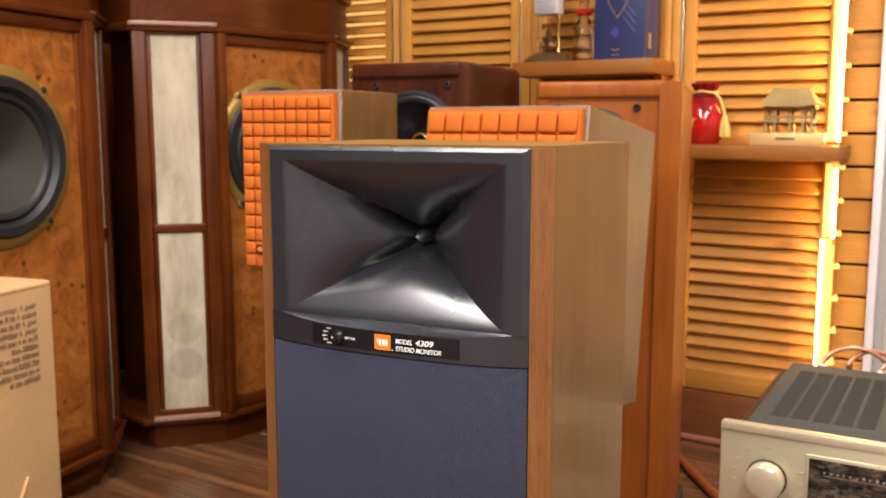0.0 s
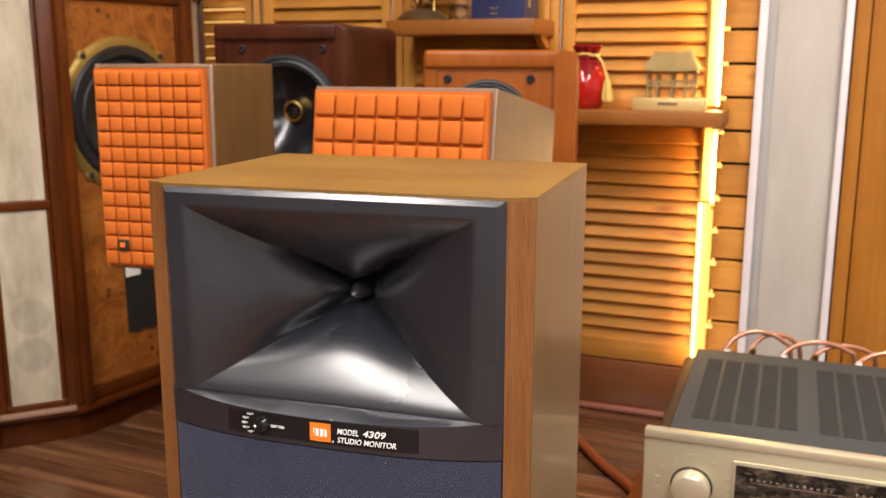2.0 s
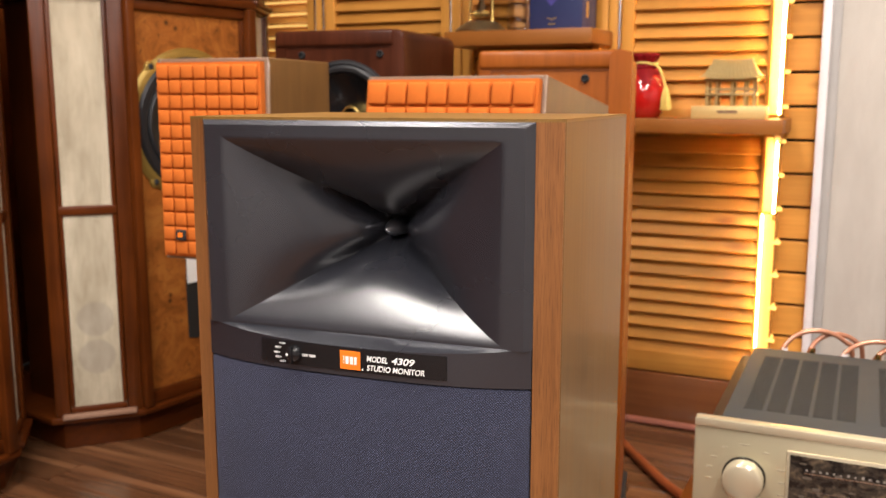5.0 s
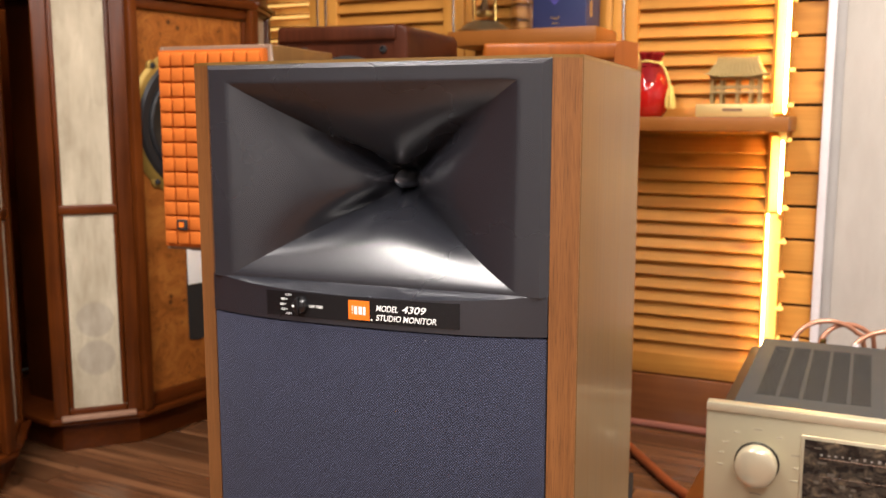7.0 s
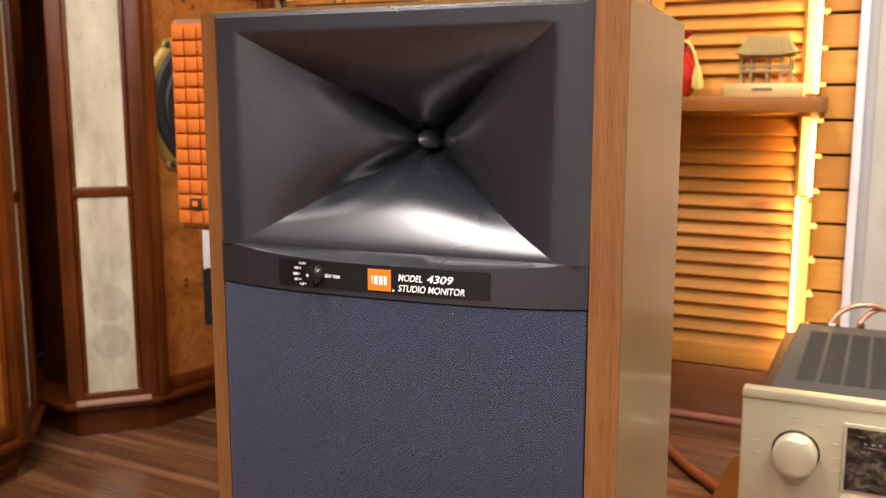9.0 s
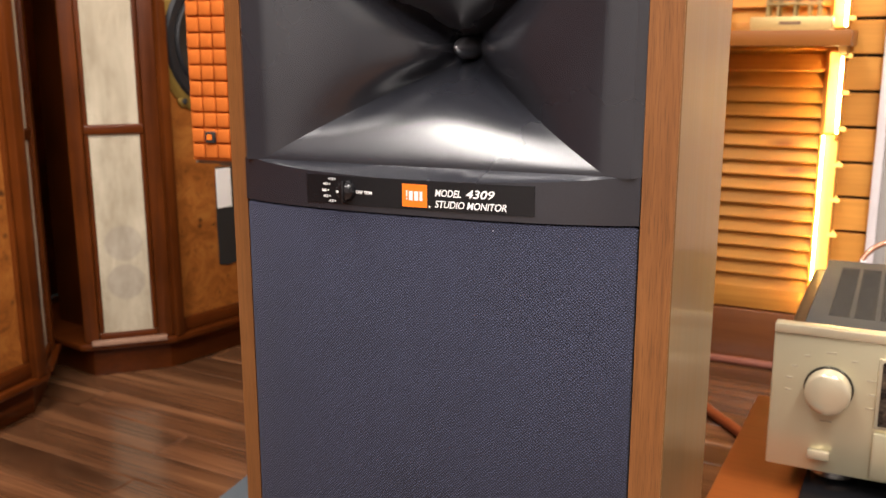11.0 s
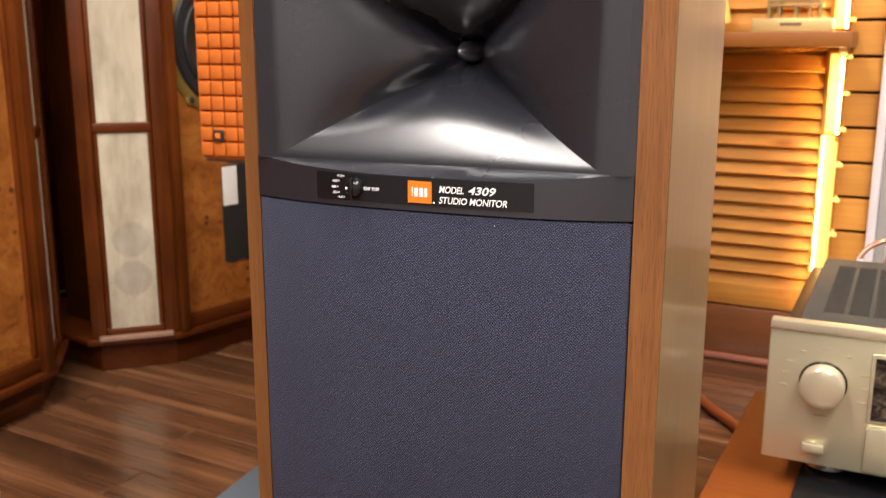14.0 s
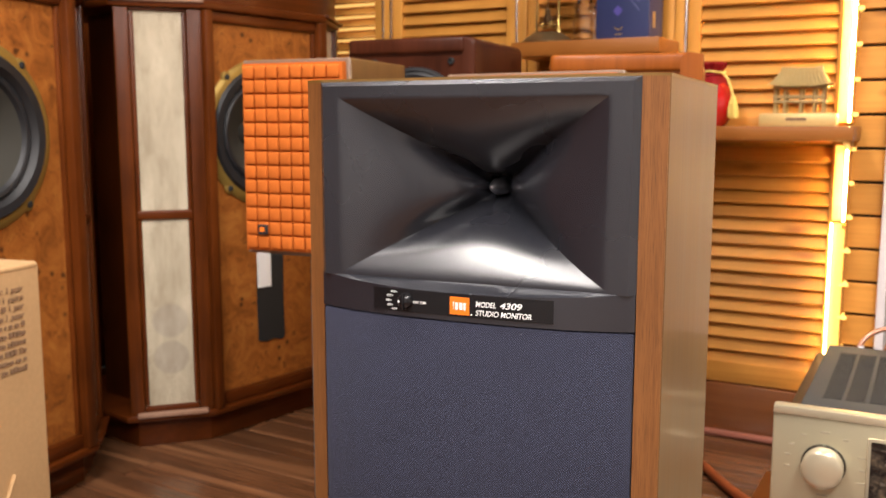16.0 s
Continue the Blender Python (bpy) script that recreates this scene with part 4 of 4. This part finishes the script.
    part("centre_ring", lathe([(dr * 0.12, -dr * 0.33), (dr * 0.15, -dr * 0.26), (dr * 0.19, -dr * 0.27), (dr * 0.22, -dr * 0.37)], 40), gold, drv, "gold centre ring")
    part("centre_cap", lathe([(0, -dr * 0.28), (dr * 0.08, -dr * 0.30), (dr * 0.13, -dr * 0.37)], 30), BLACK, drv)
    return t


column_speaker(pose(-0.684, 1.295, 0, 0, 0, 1.6), 0.308, 0.316, 1.029, ROSEWOOD, "dark rosewood floor-standing loudspeaker with a black driver", 0.121, 0.846, GOLD, 0.012)
column_speaker(pose(-0.178, 1.175, 0, 0, 0, 8), 0.285, 0.34, 0.972, CHERRY, "reddish cherry floor-standing loudspeaker with rounded top", 0.082, 0.838, STEEL, -0.020, post=0.040)


# ---- amplifier on a low cherry rack ----
rack = thing("hifi_rack", pose(0.098, 0.556, 0, 0, 0, ROOM), "low cherry wood rack under the amplifier", "rack")
part("top_board", box(0, 0.62, -0.05, 0.36, 0.272, 0.300, 0.003), CHERRY_X, rack)
part("bottom_board", box(0.03, 0.59, -0.03, 0.34, 0.04, 0.062, 0.003), CHERRY_X, rack)
for a in (0.03, 0.57):
    part("side_board", box(a, a + 0.022, -0.03, 0.34, 0.0, 0.272, 0.003), CHERRY, rack)
mat_b = thing("isolation_board", pose(0.098, 0.556, 0.3, 0, 0, ROOM), "black board under the amplifier", "board")
part("slab", box(0.095, 0.58, -0.03, 0.35, 0, 0.012, 0.003), BLACK, mat_b)

AMP = pose(0.156, 0.603, 0.333, 0, 0, ROOM + 1)
amp = thing("amplifier", AMP, "champagne-faced integrated amplifier with a grey vented top", "amplifier")
part("body", box(0.010, 0.455, 0.014, 0.37, 0.006, 0.152, 0.006), plain("brown_side_enamel", (0.030, 0.019, 0.011), 0.35), amp, "dark side panels")
part("faceplate", box(0, 0.465, 0, 0.014, 0, 0.168, 0.0025), CHAMP, amp, "brushed champagne faceplate")
part("face_lip", box(0.0, 0.465, -0.0022, 0.0, 0.157, 0.1665, 0.001), CHAMP_L, amp)
part("top_cover", box(0.028, 0.437, 0.0145, 0.372, 0.150, 0.1655, 0.002), AMPGREY, amp, "grey enamel top cover")
strip = bmesh.new()
box(-0.0116, 0.0116, 0.0, 0.262, 0.0, 0.0006, 0, 1, strip)
for k in range(33):
    box(-0.0106, 0.0106, 0.004 + k * 0.0077, 0.0072 + k * 0.0077, 0.0006, 0.0014, 0, 1, strip)
sm = mesh_of(strip, "vent_strip", VENT)
for i in range(12):
    ob = new("vent_strip", sm)
    ob.parent = amp
    ob.matrix_local = pose(0.061 + i * 0.0268 + (0.022 if i > 4 else 0) + (0.022 if i > 9 else 0), 0.062, 0.1655)
win = part("window_frame", box(0.1075, 0.405, -0.0035, 0.0, 0.062, 0.1415, 0.0015), CHAMP_L, amp, "raised champagne bezel")
part("pane", box(0.1115, 0.399, -0.0042, -0.0034, 0.066, 0.1375), PANE, win, "smoked glass window with warm reflections painted in")
for k, (z, h) in enumerate(((0.117, 0.0011), (0.0955, 0.0005))):
    part("meter_line", box(0.128, 0.25, -0.0046, -0.0042, z, z + h), STEEL, win)
random.seed(7)
METER = plain("meter_print", (0.24, 0.215, 0.185), 0.5, relief=0.0)
REFLECT_DIM = plain("dim_reflection_paint", (0.075, 0.060, 0.044), 0.5, relief=0.0)
for k in range(26):
    x = 0.129 + 0.0075 * k + (0.02 if k > 12 else 0)
    part("window_mark", box(x, x + random.uniform(0.0018, 0.0036), -0.0046, -0.0042, 0.1205, 0.1205 + random.uniform(0.0016, 0.0034)), METER, win)
# dim scattered bars painted on the pane for its warm reflections
for k in range(34):
    x, z = random.uniform(0.116, 0.385), random.uniform(0.069, 0.131)
    part("window_mark", box(x, x + random.uniform(0.003, 0.012), -0.0044 - 0.0000012 * k, -0.0042, z, z + random.uniform(0.0012, 0.0045)), REFLECT_DIM, win)
part("flap", box(0.108, 0.405, -0.006, 0.0, 0.004, 0.058, 0.003), CHAMP, amp, "hinged lower flap")
kb = part("volume_knob", lathe([(0, 0.0258), (0.008, 0.0255), (0.0155, 0.0246), (0.0205, 0.0234), (0.0228, 0.0220), (0.0237, 0.020), (0.0237, 0.002), (0.024, 0.0)], 56, m=pose(0.060, 0, 0.099, 90)), CHAMP_L, amp, "large champagne knob")
part("knob_ring", lathe([(0.0235, 0.003), (0.0252, 0.003), (0.0258, 0.0), (0.0235, 0.0)], 56, m=pose(0.060, 0, 0.099, 90)), BLACK, kb, "dark gap ring")
part("power_button", box(0.044, 0.067, -0.009, 0.0, 0.017, 0.0275, 0.002), CHAMP_L, amp, "small champagne button")
GREYPRINT = plain("grey_print", (0.38, 0.33, 0.23), 0.6, relief=0.0)
for a, r, w in ((150, 0.042, 0.006), (170, 0.042, 0.006), (190, 0.042, 0.006), (125, 0.042, 0.006), (90, 0.041, 0.010), (55, 0.042, 0.006), (20, 0.045, 0.009), (0, 0.046, 0.011), (-20, 0.046, 0.010), (-90, 0.038, 0.013)):
    cx, cz = 0.060 + r * math.cos(radians(a)), 0.099 + r * math.sin(radians(a))
    part("face_print", box(cx - w / 2, cx + w / 2, -0.0006, 0.0002, cz - 0.0007, cz + 0.0007), GREYPRINT, amp)
for x in (0.07, 0.39):
    for y in (0.05, 0.31):
        part("foot", lathe([(0, 0.0), (0.022, 0.0), (0.026, -0.004), (0.026, -0.016), (0.022, -0.0195), (0, -0.0195)], 32, m=pose(x, y, 0.0)), STEEL, amp)
# cable loops plugged in behind
for i, (x, w, h, y) in enumerate(((0.068, 0.095, 0.074, 0.376), (0.107, 0.072, 0.068, 0.392), (0.153, 0.105, 0.066, 0.376), (0.200, 0.09, 0.060, 0.392), (0.262, 0.11, 0.060, 0.38))):
    c = thing("speaker_cable", AMP @ pose(x, y, 0.12), "copper-coloured speaker cable looping behind the amplifier", "cable", "speaker cables")
    arc_ = [(0, 0, 0.0)] + [(w * 0.5 * (1 - math.cos(a) * (1.0 if a < 1.57 else 1.15)), 0.05 * a / 3.14, 0.03 + (h - 0.03) * math.sin(a)) for a in (0.1, 0.5, 0.9, 1.3, 1.7, 2.1, 2.5, 2.9)]
    part("sheath", tube(arc_ + [(w * 1.1, 0.06, -0.05), (w * 1.1, 0.07, -0.446)], 0.0038, 10, smooth=5), COPPER, c)
    part("plug", lathe([(0.0048, -0.02), (0.0055, -0.015), (0.0052, 0.040), (0.0042, 0.048)], 20, m=pose(0, 0, 0, 0, 7)), GOLD if i % 2 else TRIM, c, "pale plug")
yc = thing("speaker_cable", AMP @ pose(0.36, 0.39, 0.12), "yellow cable behind the amplifier", "cable", "speaker cables")
part("sheath", tube([(0, 0, 0), (0.01, 0.0, 0.04), (0.06, 0.02, 0.07), (0.11, 0.03, 0.06), (0.14, 0.04, -0.1), (0.14, 0.05, -0.446)], 0.006, 10), TASSEL, yc)
fc = thing("floor_cable", pose(0, 0, 0), "thick orange-red cable lying on the floor", "cable")
part("sheath", tube([(-0.30, 1.96, 0.012), (-0.20, 1.87, 0.012), (-0.10, 1.71, 0.012), (0.0, 1.550, 0.012), (0.067, 1.460, 0.012), (0.16, 1.30, 0.012), (0.24, 1.05, 0.012)], 0.0115, 12), CABLE, fc)

# ---- things on the shelves ----
SHZ = 0.837
vs = thing("ceramic_bottle", WALL @ pose(-0.108, -0.108, SHZ) @ Matrix.Diagonal((1.1, 1.1, 1, 1)), "glossy red ceramic bottle with a yellow tassel on the shelf", "bottle")
part("body", lathe([(0, 0.0), (0.032, 0.0), (0.038, 0.006), (0.047, 0.022), (0.0525, 0.044), (0.053, 0.062), (0.048, 0.085), (0.038, 0.104), (0.028, 0.116), (0.022, 0.124)], 48), RED, vs)
bm = lathe([(0.022, 0.118), (0.030, 0.124), (0.027, 0.131), (0.021, 0.134), (0.026, 0.142), (0.031, 0.153), (0.027, 0.158), (0, 0.160)], 48)
for v in bm.verts:
    a = math.atan2(v.co.y, v.co.x)
    k = 1 + 0.10 * math.sin(9 * a) * (1 if v.co.z > 0.128 else 0.4)
    v.co.x, v.co.y = v.co.x * k, v.co.y * k
part("cloth_cap", bm, REDSILK, vs, "red gathered cloth cap")
bm = lathe([(0.022, 0.128), (0.036, 0.114), (0.046, 0.09), (0.0475, 0.086)], 48)
for v in bm.verts:
    a = math.atan2(v.co.y, v.co.x)
    v.co.z -= 0.010 * abs(math.sin(2.5 * a)) if v.co.z < 0.12 else 0
    v.co.x, v.co.y = v.co.x * 1.04, v.co.y * 1.04
part("cloth_skirt", bm, REDSILK, vs)
part("cord", tube([(0.0285 * math.cos(a), 0.0285 * math.sin(a), 0.133 + 0.002 * math.sin(3 * a)) for a in (2 * math.pi * k / 16 for k in range(17))], 0.0028, 8, smooth=3), TASSEL, vs, "yellow cord")
part("cord_drop", tube([(0.024, -0.018, 0.133), (0.040, -0.026, 0.118), (0.050, -0.026, 0.09), (0.055, -0.028, 0.072)], 0.003, 8), TASSEL, vs)
bm = bmesh.new()
for k in range(22):
    a = random.uniform(0, 6.28)
    r = random.uniform(0.001, 0.010)
    tube([(0.055 + 0.3 * r * math.cos(a), -0.028 + 0.3 * r * math.sin(a), 0.074), (0.056 + r * math.cos(a), -0.03 + r * math.sin(a), 0.045), (0.057 + r * math.cos(a) * 1.1, -0.03 + r * math.sin(a), random.uniform(0.018, 0.024))], 0.0017, 5, bm, 2)
part("tassel", bm, TASSEL, vs)
part("painted_mark", lathe([(0, 0.0), (0.013, 0.0)], 16, m=pose(-0.012, -0.0515, 0.055, 94)), plain("gold_paint", (0.55, 0.25, 0.05), 0.4), vs, "faded gold painted flower")
part("painted_mark", lathe([(0, 0.0), (0.009, 0.0)], 16, m=pose(-0.024, -0.0475, 0.042, 94, 0, -26)), bpy.data.materials["gold_paint"], vs)

hs = thing("model_pavilion", WALL @ pose(0.103, -0.115, SHZ), "small antique gold model of a tiled pavilion on a plinth", "ornament")
part("plinth", box(-0.086, 0.086, -0.034, 0.034, 0, 0.030, 0.002), plain("gilt_plinth", (0.60, 0.43, 0.17), 0.4, 0.3), hs, "pale gold plinth")
part("plate_print", box(-0.024, 0.022, -0.0348, -0.034, 0.013, 0.020), PRINT, hs, "small dark line of print")
part("deck", box(-0.056, 0.062, -0.026, 0.026, 0.055, 0.061, 0.001), OLDGOLD, hs)
for x in (-0.052, -0.030, 0.006, 0.036, 0.056):
    for y in (-0.022, 0.022):
        part("post", lathe([(0.0035, 0.030), (0.0035, 0.095)], 8, m=pose(x, y, 0)), OLDGOLD, hs)
for y in (-0.024, 0.024):
    part("railing", box(-0.056, 0.06, y - 0.001, y + 0.001, 0.066, 0.073), OLDGOLD, hs)
part("lintel", box(-0.058, 0.064, -0.027, 0.027, 0.089, 0.096, 0.001), OLDGOLD, hs)
part("centre_post", lathe([(0.007, 0.030), (0.005, 0.045), (0.007, 0.055)], 10, m=pose(0.006, 0, 0)), OLDGOLD, hs)
bm = bmesh.new()
rows_ = []
for z, hx, hy, lift in ((0.094, 0.073, 0.044, 0.006), (0.104, 0.063, 0.034, 0.0), (0.120, 0.054, 0.022, 0.0), (0.136, 0.046, 0.010, 0.0), (0.139, 0.047, 0.004, 0.003)):
    rows_.append([bm.verts.new((0.003 + sx * hx, sy * hy, z + lift * (abs(sx) > 0.9))) for sx, sy in ((-1, -1), (-0.5, -1), (0.5, -1), (1, -1), (1, 1), (0.5, 1), (-0.5, 1), (-1, 1))])
for a, b in zip(rows_, rows_[1:]):
    for i in range(8):
        bm.faces.new((a[i], a[(i + 1) % 8], b[(i + 1) % 8], b[i]))
bm.faces.new(rows_[-1]), bm.faces.new(rows_[0][::-1])
part("roof", bm, OLDGOLD, hs, "curved tiled roof")
for k in range(13):
    x = -0.044 + k * 0.0078
    part("roof_rib", tube([(0.003 + (x - 0.003) * 1.28, -0.041, 0.098), (x, -0.0225, 0.1205), (0.003 + (x - 0.003) * 0.92, -0.011, 0.1355)], 0.0013, 5, smooth=2), OLDGOLD, hs)

S2 = 1.058
ck = thing("anniversary_clock", WALL @ pose(-0.557, -0.10, S2), "brass anniversary clock on a domed metal base", "clock")
part("base", lathe([(0, 0.0), (0.070, 0.0), (0.072, 0.006), (0.060, 0.016), (0.046, 0.026), (0.034, 0.031), (0, 0.032)], 48), plain("tarnished_brass", (0.30, 0.235, 0.13), 0.32, 0.9), ck)
for s in (-1, 1):
    part("pillar", lathe([(0.006, 0.03), (0.0035, 0.036), (0.003, 0.12), (0.005, 0.135), (0.003, 0.14), (0.003, 0.24)], 14, m=pose(s * 0.032, 0, 0)), GOLD, ck)
part("movement", box(-0.036, 0.036, -0.022, 0.022, 0.135, 0.24, 0.004), TRIM, ck, "white clock case")
part("pendulum_rod", lathe([(0.0015, 0.04), (0.0015, 0.14)], 8), GOLD, ck)
for k in range(4):
    a = math.pi / 4 + k * math.pi / 2
    part("pendulum_ball", lathe([(0.0098 * math.sin(math.pi * j / 8), 0.052 - 0.0098 * math.cos(math.pi * j / 8)) for j in range(9)], 18, m=pose(0.017 * math.cos(a), 0.017 * math.sin(a), 0)), GOLD, ck)
part("figure", lathe([(0.010, 0.06), (0.012, 0.07), (0.006, 0.085), (0.008, 0.092), (0, 0.10)], 18), plain("bronze", (0.14, 0.09, 0.04), 0.4, 0.7), ck, "bronze finial")
part("glass_front", box(-0.040, 0.040, -0.030, -0.028, 0.03, 0.24), CLEAR, ck)

bt = thing("glass_bottle", WALL @ pose(-0.455, -0.09, S2), "clear glass decanter with a red ribbon at the neck", "bottle")
part("glass", lathe([(0, 0.0), (0.026, 0.0), (0.030, 0.006), (0.028, 0.03), (0.032, 0.05), (0.026, 0.075), (0.030, 0.095), (0.018, 0.115), (0.013, 0.128), (0.013, 0.165), (0.015, 0.168), (0, 0.168)], 40), CLEAR, bt)
part("stopper", lathe([(0.012, 0.168), (0.016, 0.18), (0.012, 0.20), (0, 0.205)], 24), CLEAR, bt)
part("ribbon", lathe([(0.0135, 0.126), (0.022, 0.129), (0.024, 0.137), (0.017, 0.143), (0.0135, 0.145)], 24), RED, bt, "red ribbon")

bx = thing("gift_box", WALL @ pose(-0.333, -0.085, S2, 0, 0, -6), "dark blue spirits carton with gold print", "box")
part("carton", box(-0.074, 0.074, -0.045, 0.045, 0, 0.30, 0.0015), BLUEBOX, bx)
GP = plain("gold_foil", (0.62, 0.45, 0.16), 0.3, 0.8)


def foil(x0, z0, x1, z1, w=0.0022, y=-0.0456):
    L, a = math.hypot(x1 - x0, z1 - z0), math.degrees(math.atan2(z1 - z0, x1 - x0))
    part("foil_line", box(0, L, 0, 0.0006, -w / 2, w / 2), GP, bx, m=pose(x0, y, z0, 0, -a, 0))


for q in ((-0.035, 0.155, -0.006, 0.112), (-0.006, 0.112, 0.024, 0.155), (-0.035, 0.155, -0.006, 0.198), (-0.006, 0.198, 0.024, 0.155)):
    foil(*q)
PB = plain("pale_blue_print", (0.12, 0.14, 0.27), 0.5)
for k in range(3):
    part("print_line", box(0, 0.12, 0, 0.0006, -0.001, 0.001), PB, bx, m=pose(0.008, -0.0456, 0.118 + 0.022 * k, 0, 50, 0) @ Matrix.Diagonal((0.5, 1, 1, 1)))
part("crest", lathe([(0, 0), (0.014, 0)], 4, m=pose(-0.012, -0.0456, 0.075, 90)), plain("violet_print", (0.07, 0.06, 0.26), 0.4), bx, "violet crest")
for s in (-1, 1):
    foil(-0.010, 0.026, -0.010 + s * 0.012, 0.032, 0.003)
part("foil_line", box(-0.02, 0.0, -0.0456, -0.045, 0.014, 0.017), GP, bx)
part("side_print", box(0.074, 0.0745, -0.02, -0.006, 0.03, 0.07), GP, bx)

# ---- carton on the floor ----
ct = thing("cardboard_box", pose(-0.850, 0.400, 0, 0, 0, 96), "worn brown cardboard carton with printed lines", "box")
cb = box(-0.36, 0, 0, 0.18, 0, 0.638, 0.006, 3)
for v in cb.verts:
    if v.co.y < 0.05:
        v.co.y += 0.004 * math.sin(9 * v.co.z) + 0.003 * math.sin(17 * v.co.x)
    if v.co.z > 0.6:
        v.co.z += 0.004 * math.sin(12 * v.co.x + 2) + 0.003
part("carton", cb, CARD, ct)
part("flap_edge", box(-0.358, -0.004, -0.003, 0.006, 0.634, 0.6425, 0.003), CARD, ct)
part("tape", box(-0.032, -0.006, -0.0022, 0.001, 0.580, 0.640), TAPE, ct, "shiny brown tape")
part("flap_joint", box(-0.355, -0.006, -0.0012, 0.002, 0.444, 0.4462), PRINT, ct, "thin flap joint")
random.seed(12)
WORDS = ("quantity: 1 pair", "1 paire", "1 par", "1 paar")
for k in range(10):
    z = 0.607 - 0.0128 * k
    x, left = -0.037, -0.037 - (0.12, 0.14, 0.15, 0.13, 0.14, 0.055, 0.10, 0.09, 0.13, 0.07)[k]
    if k < len(WORDS):
        ob = letters(WORDS[k], 0.0125, PRINT, ct, pose(x, -0.0046, z, 90), fat=0.0002, align="RIGHT", stretch=1.15)
        x -= 1.15 * (max(v.co.x for v in ob.data.vertices) - min(v.co.x for v in ob.data.vertices)) + 0.006
    while x > left + 0.01:
        w = min(random.choice((0.003, 0.0045, 0.006, 0.0075)), x - left)
        part("print_bar", box(x - w, x, -0.0046, -0.0030, z + random.uniform(0, 0.0010), z + random.choice((0.0056, 0.0064, 0.0078))), PRINT, ct)
        x -= w + random.choice((0.0016, 0.0020, 0.0050))
bm = tube([(-0.150, -0.003, 0.275), (-0.105, -0.004, 0.295), (-0.072, -0.003, 0.345)], 0.003, 6)
part("crease", bm, CARD, ct, "pale torn crease")

# ---- floor planks: the nearest as pieces, the rest joined ----
random.seed(21)
FLOORF = pose(0, 0, 0, 0, 0, ROOM - 2)
meshes = {}
rest = bmesh.new()
count = 0
for r in range(-36, 25):
    y = r * 0.1
    x = -2.6 + random.uniform(-0.6, 0)
    while x < 2.9:
        L = random.choice((0.6, 0.75, 0.9, 1.2))
        lo_, hi_ = FLOORF @ Vector((x, y + 0.05, 0)), FLOORF @ Vector((x + L, y + 0.05, 0))
        if lo_.x < X0 + 0.03 < hi_.x:
            cut_ = X0 + 0.03 - lo_.x
            x, L = x + cut_, L - cut_
        elif lo_.x < X1 - 0.03 < hi_.x:
            L -= hi_.x - X1 + 0.03
        c = FLOORF @ Vector((x + L / 2, y + 0.05, 0))
        if X0 < c.x < X1 and Y0 + 0.06 < c.y < 2.2:
            if -1.7 < c.x < 0.9 and 0.1 < c.y < 2.1 and count < 290:
                if L not in meshes:
                    meshes[L] = mesh_of(box(0.0006, L - 0.0006, 0.0006, 0.0994, -0.013, 0.0, 0.0035, 1), "plank", FLOOR_W, smooth=False)
                ob = new("plank", meshes[L])
                ob.parent = sub
                ob.matrix_local = FLOORF @ pose(x, y, random.uniform(-0.0004, 0.0))
                count += 1
            else:
                box(x + 0.0006, x + L - 0.0006, y + 0.0006, y + 0.0994, -0.013, -0.0002, 0, 1, rest)
        x += L
ob = part("far_planks", rest, FLOOR_W, sub, m=FLOORF, smooth=False)
ob["kind"] = "stuff"
